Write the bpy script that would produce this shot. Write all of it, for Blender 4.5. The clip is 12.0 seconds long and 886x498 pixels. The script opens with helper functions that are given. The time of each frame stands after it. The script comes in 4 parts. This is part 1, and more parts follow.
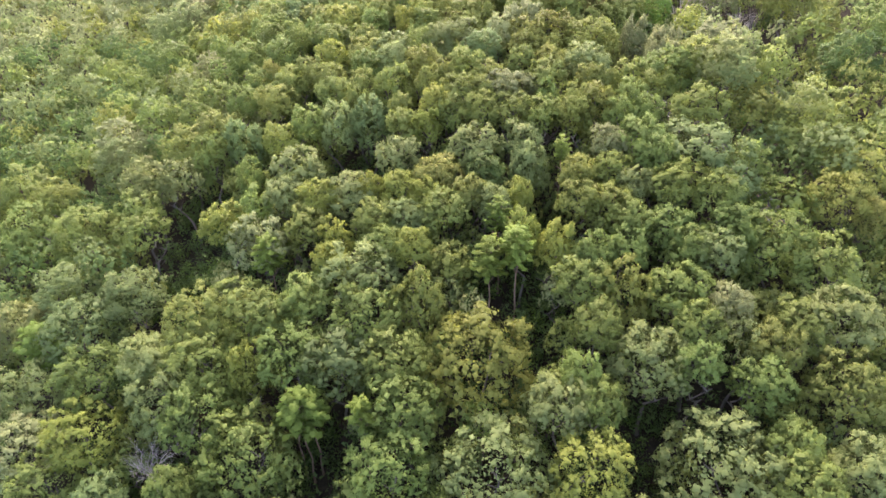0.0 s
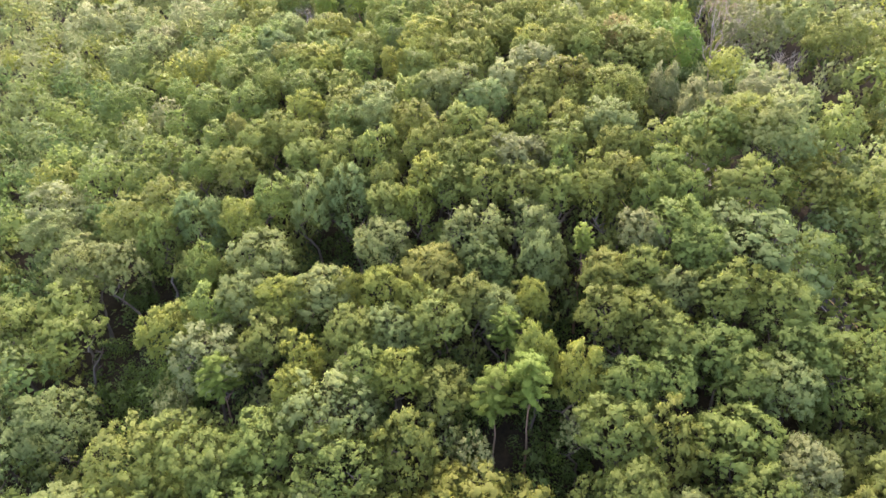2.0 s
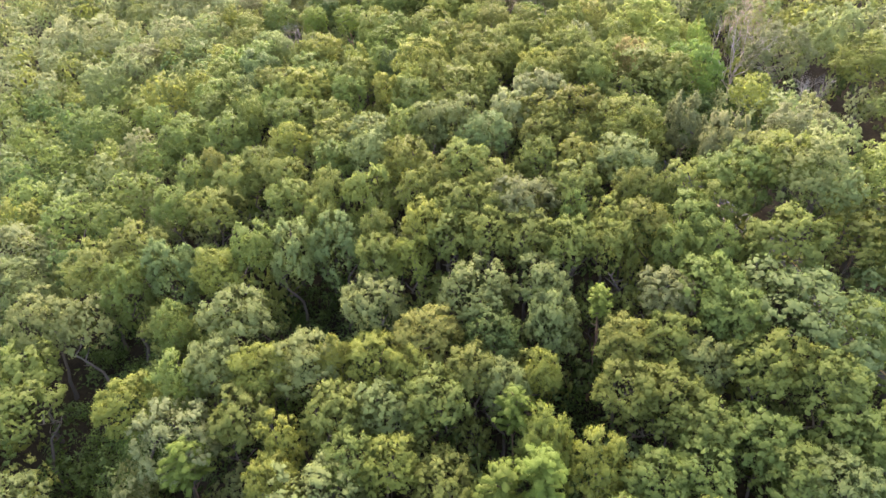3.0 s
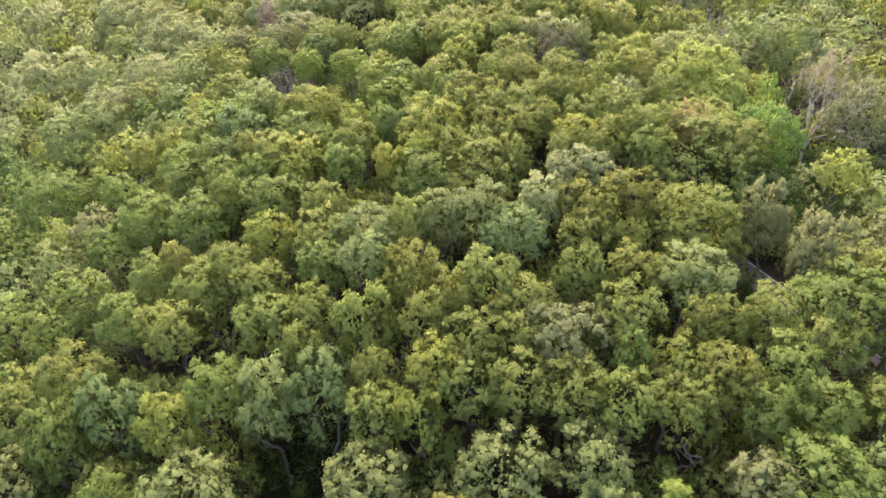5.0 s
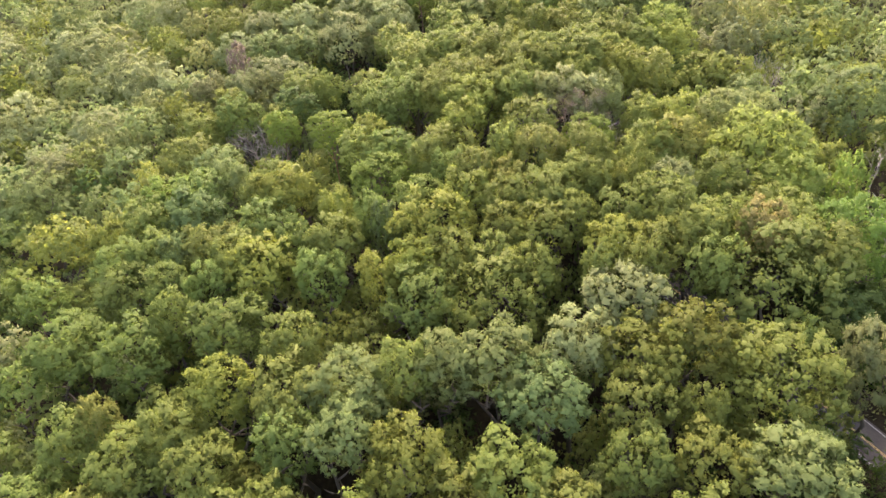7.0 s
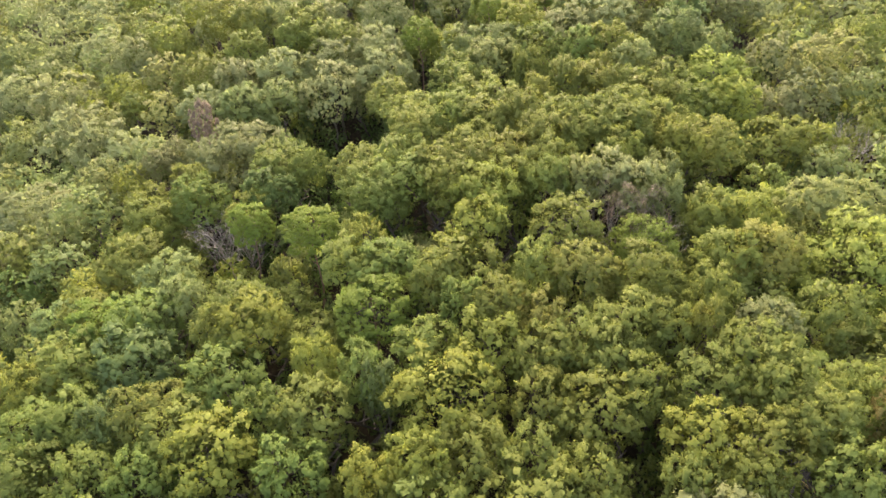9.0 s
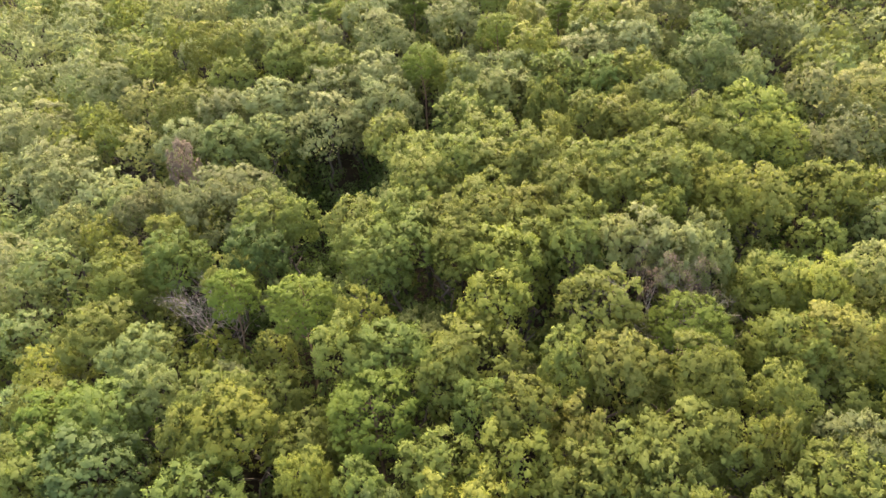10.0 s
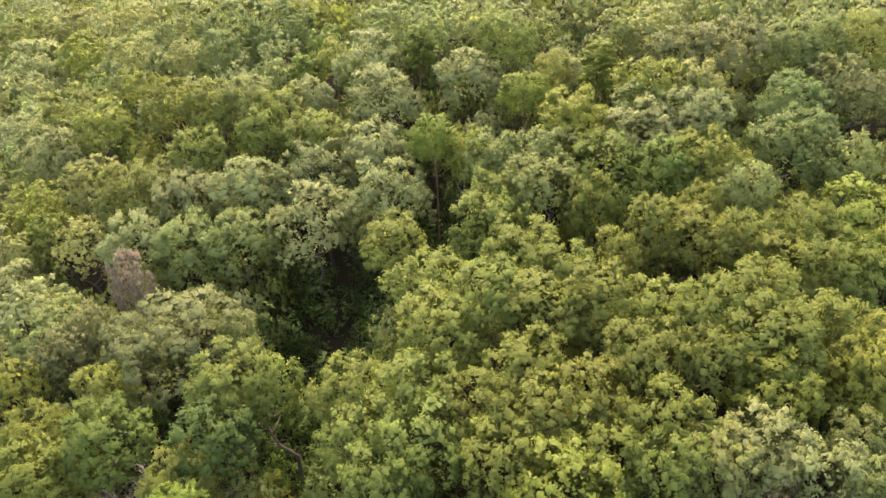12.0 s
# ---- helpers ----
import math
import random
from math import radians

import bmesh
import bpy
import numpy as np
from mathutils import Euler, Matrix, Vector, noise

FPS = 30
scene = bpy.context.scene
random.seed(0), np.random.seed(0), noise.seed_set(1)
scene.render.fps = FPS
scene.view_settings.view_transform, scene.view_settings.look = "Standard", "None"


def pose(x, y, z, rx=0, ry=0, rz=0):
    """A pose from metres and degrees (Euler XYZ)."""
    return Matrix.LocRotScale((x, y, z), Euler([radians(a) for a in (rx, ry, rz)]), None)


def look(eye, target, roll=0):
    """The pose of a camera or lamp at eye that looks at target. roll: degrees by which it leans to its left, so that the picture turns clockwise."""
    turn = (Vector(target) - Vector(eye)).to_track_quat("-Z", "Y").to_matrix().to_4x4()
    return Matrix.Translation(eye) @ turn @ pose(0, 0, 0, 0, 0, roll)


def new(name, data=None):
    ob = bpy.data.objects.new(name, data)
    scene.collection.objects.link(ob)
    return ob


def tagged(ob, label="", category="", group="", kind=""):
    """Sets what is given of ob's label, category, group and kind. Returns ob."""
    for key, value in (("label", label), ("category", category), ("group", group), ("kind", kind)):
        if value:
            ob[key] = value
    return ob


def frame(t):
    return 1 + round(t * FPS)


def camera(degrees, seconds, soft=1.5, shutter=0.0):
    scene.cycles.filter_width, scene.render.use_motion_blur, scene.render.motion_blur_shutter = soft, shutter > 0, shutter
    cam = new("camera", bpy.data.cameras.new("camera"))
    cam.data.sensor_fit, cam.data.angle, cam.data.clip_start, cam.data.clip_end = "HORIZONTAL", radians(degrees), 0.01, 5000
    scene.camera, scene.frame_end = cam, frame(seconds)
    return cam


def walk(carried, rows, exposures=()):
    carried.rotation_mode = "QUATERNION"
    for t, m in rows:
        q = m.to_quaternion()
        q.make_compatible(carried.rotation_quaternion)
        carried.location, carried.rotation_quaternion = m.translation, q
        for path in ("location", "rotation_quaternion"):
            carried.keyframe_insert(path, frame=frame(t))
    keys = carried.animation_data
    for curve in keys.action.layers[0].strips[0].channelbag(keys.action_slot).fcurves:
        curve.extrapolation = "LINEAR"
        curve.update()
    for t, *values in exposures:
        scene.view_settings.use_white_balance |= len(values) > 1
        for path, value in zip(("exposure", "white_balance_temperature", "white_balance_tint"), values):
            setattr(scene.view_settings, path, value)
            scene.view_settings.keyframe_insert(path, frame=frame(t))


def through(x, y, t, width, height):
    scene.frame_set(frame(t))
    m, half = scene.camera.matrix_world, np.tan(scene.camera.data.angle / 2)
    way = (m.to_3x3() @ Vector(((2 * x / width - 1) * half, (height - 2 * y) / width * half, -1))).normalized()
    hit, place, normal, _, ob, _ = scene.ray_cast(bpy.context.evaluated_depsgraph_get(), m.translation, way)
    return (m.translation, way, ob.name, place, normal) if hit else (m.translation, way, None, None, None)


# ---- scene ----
cam = camera(69.3, 12.0, soft=1.5)
METRES, EYE, TILT, LEAN, TURN = 200.0, 103.0, -32.0, 1.5, 0.0
ROWS = [
    (0.0, 0.0, 0.0, 0.0, 0.0, 0.0, 0.0),
    (0.5, 0.001, 0.033, 0.0252, -0.04, -0.0, -0.04),
    (1.0, 0.0023, 0.0661, 0.0504, -0.07, -0.01, -0.02),
    (1.5, 0.0036, 0.0991, 0.0756, -0.09, -0.02, 0.03),
    (2.0, 0.0043, 0.1321, 0.1009, -0.14, -0.02, 0.11),
    (2.5, 0.0051, 0.1652, 0.1262, -0.17, -0.02, 0.2),
    (3.0, 0.0057, 0.1983, 0.1512, -0.22, -0.03, 0.29),
    (5.0, 0.0022, 0.3317, 0.2531, 0.74, -0.02, 0.02),
    (5.5, 0.0012, 0.3648, 0.2785, 0.69, -0.02, 0.14),
    (6.0, -0.0001, 0.3981, 0.3039, 0.65, -0.0, 0.24),
    (6.5, -0.0015, 0.4315, 0.3292, 0.62, -0.01, 0.41),
    (7.0, -0.0032, 0.4619, 0.3526, 0.54, -0.01, 0.51),
    (9.0, -0.013, 0.5953, 0.4537, 0.39, 0.01, 1.18),
    (9.5, -0.0164, 0.6283, 0.4791, 0.32, -0.0, 1.38),
    (10.0, -0.0196, 0.6614, 0.5043, 0.3, 0.02, 1.55),
    (10.5, -0.023, 0.6944, 0.5298, 0.23, 0.01, 1.68),
    (11.0, -0.0264, 0.7274, 0.5553, 0.17, -0.01, 1.82),
    (11.5, -0.03, 0.7604, 0.5809, 0.1, -0.03, 1.99),
    (12.0, -0.0339, 0.7934, 0.6064, 0.01, -0.04, 2.1),
]
EXPOSURES = [(0.0, 3.74, 7000, 25), (5.0, 3.55, 7500, 22), (12.0, 3.36, 8450, 16)]
walk(cam, [(t, pose(0, 0, EYE, TILT, LEAN, TURN) @ pose(METRES * x, METRES * y, METRES * z, 90 + pitch, roll, yaw)) for t, x, y, z, yaw, pitch, roll in ROWS], EXPOSURES)

# ---- world, sun, exposure ----
SUN_ELEV, SUN_AZ = 46.0, 2.0          # degrees; azimuth to the left of straight ahead
world = bpy.data.worlds.new("sky")
scene.world = world
world.use_nodes = True
wn = world.node_tree.nodes
wl = world.node_tree.links
sky = wn.new("ShaderNodeTexSky")
sky.sky_type = "NISHITA"
sky.sun_disc = False
sky.sun_elevation = radians(SUN_ELEV)
sky.sun_rotation = radians(-SUN_AZ)
sky.air_density, sky.dust_density, sky.ozone_density = 1.0, 4.0, 1.0
wn["Background"].inputs["Strength"].default_value = 0.15
wl.new(sky.outputs["Color"], wn["Background"].inputs["Color"])
sun_data = bpy.data.lights.new("sun", "SUN")
sun_data.energy, sun_data.angle, sun_data.color = 0.15, radians(35), (1.0, 0.96, 0.88)
sun = new("sun", sun_data)
sun_dir = Vector((-math.sin(radians(SUN_AZ)) * math.cos(radians(SUN_ELEV)), math.cos(radians(SUN_AZ)) * math.cos(radians(SUN_ELEV)), math.sin(radians(SUN_ELEV))))
sun.matrix_world = look(sun_dir * 300, (0, 0, 0))


# ---- materials ----
def material(name):
    m = bpy.data.materials.new(name)
    m.use_nodes = True
    m.node_tree.nodes.clear()
    return m, m.node_tree.nodes, m.node_tree.links


def ramp(nodes, stops):
    r = nodes.new("ShaderNodeValToRGB")
    el = r.color_ramp.elements
    while len(el) < len(stops):
        el.new(0.5)
    for e, (p, c) in zip(el, stops):
        e.position, e.color = p, (*c, 1)
    return r


def leaf_material(name, colour, tip, through=0.22, spread=0.13, hue=0.010):
    """Foliage: colour from leaf to leaf and from tree to tree, patches a few metres wide, a dull gloss and light through the leaf."""
    m, n, l = material(name)
    geo, info, co = n.new("ShaderNodeNewGeometry"), n.new("ShaderNodeObjectInfo"), n.new("ShaderNodeTexCoord")
    patch = n.new("ShaderNodeTexNoise")
    patch.inputs["Scale"].default_value, patch.inputs["Detail"].default_value = 0.45, 3.0
    l.new(co.outputs["Object"], patch.inputs["Vector"])
    mixer = n.new("ShaderNodeMath")
    mixer.operation = "MULTIPLY_ADD"
    l.new(geo.outputs["Random Per Island"], mixer.inputs[0])
    mixer.inputs[1].default_value = 0.22
    l.new(patch.outputs["Fac"], mixer.inputs[2])
    grain = n.new("ShaderNodeTexNoise")
    grain.inputs["Scale"].default_value, grain.inputs["Detail"].default_value = 3.6, 3.5
    l.new(geo.outputs["Position"], grain.inputs["Vector"])
    fine = n.new("ShaderNodeMath")
    fine.operation = "MULTIPLY_ADD"
    fine.inputs[1].default_value = 0.60
    l.new(grain.outputs["Fac"], fine.inputs[0])
    l.new(mixer.outputs[0], fine.inputs[2])
    less = n.new("ShaderNodeMath")
    less.operation = "SUBTRACT"
    less.inputs[1].default_value = 0.19
    l.new(fine.outputs[0], less.inputs[0])
    mixer = less
    r = ramp(n, [(0.30, tuple(c * 0.68 for c in colour)), (0.62, colour), (0.98, tip)])
    l.new(mixer.outputs[0], r.inputs["Fac"])
    hsv = n.new("ShaderNodeHueSaturation")
    l.new(r.outputs["Color"], hsv.inputs["Color"])
    for socket, low, high in (("Hue", 0.5 - hue, 0.5 + hue), ("Value", 1 - spread, 1 + spread)):
        mr = n.new("ShaderNodeMapRange")
        mr.inputs["To Min"].default_value, mr.inputs["To Max"].default_value = low, high
        if socket == "Hue":
            f = n.new("ShaderNodeMath")
            f.operation = "FRACT"
            g = n.new("ShaderNodeMath")
            g.operation = "MULTIPLY"
            g.inputs[1].default_value = 7.31
            l.new(info.outputs["Random"], g.inputs[0])
            l.new(g.outputs[0], f.inputs[0])
            l.new(f.outputs[0], mr.inputs["Value"])
        else:
            l.new(info.outputs["Random"], mr.inputs["Value"])
        l.new(mr.outputs[0], hsv.inputs[socket])
    bsdf = n.new("ShaderNodeBsdfPrincipled")
    bsdf.inputs["Roughness"].default_value = 0.5
    bsdf.inputs["Specular IOR Level"].default_value = 0.06
    l.new(hsv.outputs["Color"], bsdf.inputs["Base Color"])
    bp = n.new("ShaderNodeBump")
    bp.inputs["Strength"].default_value, bp.inputs["Distance"].default_value = 0.25, 0.15
    l.new(grain.outputs["Fac"], bp.inputs["Height"])
    l.new(bp.outputs[0], bsdf.inputs["Normal"])
    trans = n.new("ShaderNodeBsdfTranslucent")
    bright = n.new("ShaderNodeHueSaturation")
    bright.inputs["Value"].default_value, bright.inputs["Saturation"].default_value = 1.5, 1.05
    l.new(hsv.outputs["Color"], bright.inputs["Color"])
    l.new(bright.outputs["Color"], trans.inputs["Color"])
    mix = n.new("ShaderNodeMixShader")
    mix.inputs["Fac"].default_value = through + 0.28
    l.new(bsdf.outputs[0], mix.inputs[1])
    l.new(trans.outputs[0], mix.inputs[2])
    out = n.new("ShaderNodeOutputMaterial")
    l.new(mix.outputs[0], out.inputs["Surface"])
    return m


def rough_material(name, dark, light, scale, rough=0.9, bump=0.4, stretch=(1, 1, 1)):
    """Bark, litter, soil, asphalt: two scales of mottling and a fine relief."""
    m, n, l = material(name)
    co, mp = n.new("ShaderNodeTexCoord"), n.new("ShaderNodeMapping")
    mp.inputs["Scale"].default_value = stretch
    l.new(co.outputs["Object"], mp.inputs["Vector"])
    fine, wide = n.new("ShaderNodeTexNoise"), n.new("ShaderNodeTexNoise")
    fine.inputs["Scale"].default_value, fine.inputs["Detail"].default_value = scale, 6.0
    wide.inputs["Scale"].default_value, wide.inputs["Detail"].default_value = scale * 0.08, 3.0
    add = n.new("ShaderNodeMath")
    add.operation = "MULTIPLY_ADD"
    add.inputs[1].default_value = 0.6
    l.new(mp.outputs[0], fine.inputs["Vector"])
    l.new(mp.outputs[0], wide.inputs["Vector"])
    l.new(wide.outputs["Fac"], add.inputs[0])
    l.new(fine.outputs["Fac"], add.inputs[2])
    r = ramp(n, [(0.55, dark), (1.05, light)])
    l.new(add.outputs[0], r.inputs["Fac"])
    bsdf = n.new("ShaderNodeBsdfPrincipled")
    bsdf.inputs["Roughness"].default_value = rough
    bsdf.inputs["Specular IOR Level"].default_value = 0.5 if rough < 0.86 else 0.08
    l.new(r.outputs["Color"], bsdf.inputs["Base Color"])
    bp = n.new("ShaderNodeBump")
    bp.inputs["Strength"].default_value = bump
    l.new(fine.outputs["Fac"], bp.inputs["Height"])
    l.new(bp.outputs[0], bsdf.inputs["Normal"])
    out = n.new("ShaderNodeOutputMaterial")
    l.new(bsdf.outputs[0], out.inputs["Surface"])
    return m


LEAF = {
    "green": leaf_material("leaf_green", (0.101, 0.136, 0.036), (0.111, 0.15, 0.04), 0.22),
    "grey": leaf_material("leaf_grey_green", (0.12, 0.148, 0.052), (0.132, 0.163, 0.057), 0.22),
    "olive": leaf_material("leaf_olive", (0.116, 0.141, 0.037), (0.129, 0.157, 0.042), 0.22),
    "yellow": leaf_material("leaf_yellow_green", (0.131, 0.155, 0.035), (0.146, 0.172, 0.039), 0.22),
    "lime": leaf_material("leaf_lime", (0.15, 0.186, 0.044), (0.168, 0.208, 0.049), 0.25),
    "fresh": leaf_material("leaf_fresh_green", (0.095, 0.148, 0.033), (0.105, 0.163, 0.036), 0.25),
    "moss": leaf_material("leaf_moss", (0.112, 0.132, 0.033), (0.123, 0.145, 0.037), 0.22),
    "gold": leaf_material("leaf_gold", (0.142, 0.153, 0.042), (0.156, 0.168, 0.046), 0.22),
    "amber": leaf_material("leaf_amber", (0.168, 0.150, 0.055), (0.186, 0.166, 0.061), 0.2),
    "ochre": leaf_material("leaf_ochre", (0.097, 0.112, 0.026), (0.107, 0.123, 0.029), 0.22),
    # Straw and pale are lightened to take in haze over far crowns.
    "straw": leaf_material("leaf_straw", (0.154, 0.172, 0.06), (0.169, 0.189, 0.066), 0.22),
    "tan": leaf_material("leaf_tan", (0.112, 0.126, 0.052), (0.125, 0.141, 0.058), 0.2),
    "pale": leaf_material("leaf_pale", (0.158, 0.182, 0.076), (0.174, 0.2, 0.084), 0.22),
    "rust": leaf_material("leaf_rust", (0.118, 0.095, 0.070), (0.142, 0.114, 0.084), 0.15),
    # Dark green that also holds the shade of dim crowns.
    "dark": leaf_material("leaf_dark", (0.058, 0.088, 0.026), (0.064, 0.097, 0.029), 0.22),
    "blue": leaf_material("leaf_blue_green", (0.095, 0.13, 0.046), (0.105, 0.143, 0.051), 0.22),
    "pine": leaf_material("needle_green", (0.105, 0.148, 0.03), (0.116, 0.163, 0.033), 0.2),
}
BARK = rough_material("bark_grey_brown", (0.05, 0.043, 0.034), (0.12, 0.104, 0.085), 6.0, 0.9, 0.6, (1, 1, 0.25))
PINE_BARK = rough_material("bark_pine", (0.085, 0.055, 0.037), (0.19, 0.132, 0.092), 5.0, 0.9, 0.6, (1, 1, 0.3))
DEAD_WOOD = rough_material("bare_dead_wood", (0.15, 0.128, 0.100), (0.32, 0.283, 0.23), 5.0, 0.85, 0.4, (1, 1, 0.3))
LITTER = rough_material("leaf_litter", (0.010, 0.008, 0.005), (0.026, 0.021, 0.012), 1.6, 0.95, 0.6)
ASPHALT = rough_material("worn_asphalt", (0.024, 0.021, 0.019), (0.055, 0.049, 0.045), 7.0, 0.85, 0.25)
YELLOW_PAINT = rough_material("worn_yellow_paint", (0.30, 0.20, 0.07), (0.46, 0.33, 0.13), 5.0, 0.7, 0.1)
WHITE_PAINT = rough_material("worn_white_paint", (0.18, 0.18, 0.175), (0.34, 0.34, 0.325), 5.0, 0.7, 0.1)


# ---- ground ----
def ease(v, reach):
    return reach * math.tanh(v / reach)


def smooth(a, b, v):
    v = min(1.0, max(0.0, (v - a) / (b - a)))
    return v * v * (3 - 2 * v)


def hillside(x, y):
    """The wooded slope: steep near the viewer, gentler further up, dropping off to both sides; it flattens out far away."""
    xc, yc = min(95, max(-115, x)), min(325, max(72, y))
    u, v = xc / 100, (yc - 180) / 100
    z = 38.65 + 9.82 * u + 22.92 * v - 11.53 * u * u - 1.52 * u * v - 11.40 * v ** 2 + 3.61 * v ** 3 + 1.96 * v ** 4
    z += 0.10 * ease(x - xc, 200) + (0.22 * ease(y - yc, 180) if y > yc else 0.40 * ease(y - yc, 120))
    return z


ROAD_POINT, ROAD_DIR, ROAD_HALF = Vector((58.4, 171.0, 41.4)), Vector((0.455, -0.885, -0.11)), 2.95


def road_side(x, y):
    """How far along the road and across it a place lies."""
    d = Vector((ROAD_DIR.x, ROAD_DIR.y)).normalized()
    v = Vector((x - ROAD_POINT.x, y - ROAD_POINT.y))
    return v.dot(d), v.x * d.y - v.y * d.x


def road_bend(s):
    """The road leaves its straight line in wide bends either side of the open stretch."""
    return 0.0035 * max(0.0, -s - 22) ** 2 * (1 if s < -22 else 0)


def road_height(s):
    """Even through the open stretch, following the hillside further on."""
    d = Vector((ROAD_DIR.x, ROAD_DIR.y)).normalized()
    k = smooth(10, 42, s) + smooth(24, 60, -s)
    bend = road_bend(s)
    return (ROAD_POINT.z + ROAD_DIR.z * s) * (1 - k) + k * hillside(ROAD_POINT.x + d.x * s + d.y * bend, ROAD_POINT.y + d.y * s - d.x * bend)


def ground(x, y):
    z = hillside(x, y)
    s, c = road_side(x, y)
    if -160 < s < 110:
        near = 1 - smooth(5.0, 22.0, abs(c - road_bend(s)))
        near *= 1 - smooth(50, 100, abs(s))
        z = z * (1 - near) + (road_height(s) - 0.06) * near
    return z


def link_mesh(name, verts, faces, mat, parent=None, label=""):
    me = bpy.data.meshes.new(name)
    me.from_pydata(verts, [], faces)
    me.materials.append(mat)
    ob = new(name, me)
    if parent:
        ob.parent = parent
    if label:
        ob["label"] = label
    return ob


def steps(lo, hi, fine_lo, fine_hi, fine, coarse):
    out, v = [], lo
    while v < hi:
        out.append(v)
        v += fine if fine_lo <= v < fine_hi else coarse
    return out + [hi]


gx, gy = steps(-2600, 2600, -240, 180, 4.0, 110.0), steps(-2600, 2600, 0, 520, 4.0, 110.0)
gv = [(x, y, ground(x, y)) for y in gy for x in gx]
gw = len(gx)
gf = [(j * gw + i, j * gw + i + 1, (j + 1) * gw + i + 1, (j + 1) * gw + i) for j in range(len(gy) - 1) for i in range(gw - 1)]
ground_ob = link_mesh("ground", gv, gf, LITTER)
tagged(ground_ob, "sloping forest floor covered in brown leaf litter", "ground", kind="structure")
for p in ground_ob.data.polygons:
    p.use_smooth = True


def strip(name, offset, half, lift, mat, s0, s1, step, parent=None, label=""):
    """A band along the road, off its middle by offset, with a thickness."""
    d = Vector((ROAD_DIR.x, ROAD_DIR.y)).normalized()
    side = Vector((d.y, -d.x))
    vs, fs = [], []
    count = int((s1 - s0) / step) + 1
    for i in range(count):
        s = s0 + i * step
        for c, dz in ((offset - half, -0.04), (offset - half, 0), (offset + half, 0), (offset + half, -0.04)):
            q = Vector((ROAD_POINT.x, ROAD_POINT.y)) + d * s + side * (c + road_bend(s))
            vs.append((q.x, q.y, road_height(s) + lift + dz))
        if i:
            a, b = 4 * (i - 1), 4 * i
            fs += [(a + k, a + k + 1, b + k + 1, b + k) for k in range(3)]
    return link_mesh(name, vs, fs, mat, parent, label)


road = strip("road", 0, ROAD_HALF + 0.45, 0.02, ASPHALT, -60, 46, 1.0)
tagged(road, "narrow worn asphalt road with painted lines running under the trees", "road", kind="structure")
for off, w, mat, lab in ((-0.12, 0.06, YELLOW_PAINT, "faded yellow centre line"), (0.12, 0.06, YELLOW_PAINT, "faded yellow centre line"), (-ROAD_HALF, 0.075, WHITE_PAINT, "thin white edge line"), (ROAD_HALF, 0.075, WHITE_PAINT, "thin white edge line")):
    strip("road_line", off, w, 0.026, mat, -60, 46, 1.0, road, lab)


# ---- trees ----
def unit(v):
    return v / np.maximum(1e-6, np.linalg.norm(v, axis=-1, keepdims=True))


def leaf_sprays(pos, nor, size, rng, slim=0.5):
    """Pointed sprays of leaves, one face each, lying across the given normals."""
    t = unit(np.cross(nor, unit(rng.normal(size=pos.shape))))
    b = np.cross(nor, t)
    s = size[:, None]
    v = np.stack([pos + t * s * 1.2 + nor * s * 0.15, pos - t * s * 0.6 + b * s * slim, pos - t * s * 0.6 - b * s * slim], axis=1).reshape(-1, 3)
    return v, np.arange(len(v)).reshape(-1, 3)


def foliage(name, blocks, tint="green"):
    """One mesh of loose faces from blocks of corners, triangles and, for each corner, the way that its tuft swells."""
    me = bpy.data.meshes.new(name)
    vs, fs, ns, n = [], [], [], 0
    for v, f, nor in blocks:
        vs.append(v)
        fs.append(f + n)
        ns.append(nor)
        n += len(v)
    f = np.concatenate(fs).astype(np.int32)
    me.vertices.add(n)
    me.vertices.foreach_set("co", np.concatenate(vs).astype(np.float32).ravel())
    me.loops.add(f.size)
    me.loops.foreach_set("vertex_index", f.ravel())
    me.polygons.add(len(f))
    me.polygons.foreach_set("loop_start", np.arange(0, f.size, 3, dtype=np.int32))
    me.polygons.foreach_set("use_smooth", np.ones(len(f), bool))
    me.update(calc_edges=True)
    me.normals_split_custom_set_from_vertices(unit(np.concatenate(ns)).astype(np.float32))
    me.materials.append(LEAF[tint])
    return me


def lobe_shape(level):
    """The outer part of a round tuft about the z axis, of radius 1: corners and triangles."""
    v = [(1, 0, 0), (0, 1, 0), (-1, 0, 0), (0, -1, 0), (0, 0, 1), (0, 0, -1)]
    f = [(0, 1, 4), (1, 2, 4), (2, 3, 4), (3, 0, 4), (1, 0, 5), (2, 1, 5), (3, 2, 5), (0, 3, 5)]
    for _ in range(level):
        mid, g = {}, []

        def half(i, j):
            k = (min(i, j), max(i, j))
            if k not in mid:
                mid[k] = len(v)
                q = Vector(v[i]) + Vector(v[j])
                v.append(tuple(q.normalized()))
            return mid[k]
        for i, j, k in f:
            a, b, c = half(i, j), half(j, k), half(k, i)
            g += [(i, a, c), (a, j, b), (c, b, k), (a, b, c)]
        f = g
    v = np.array(v, float)
    f = [t for t in f if sum(v[i][2] for i in t) / 3 > -0.45] if level else f
    used = sorted({i for t in f for i in t})
    back = {i: k for k, i in enumerate(used)}
    return v[used], np.array([[back[i] for i in t] for t in f])


LOBES = [lobe_shape(0), lobe_shape(1)]


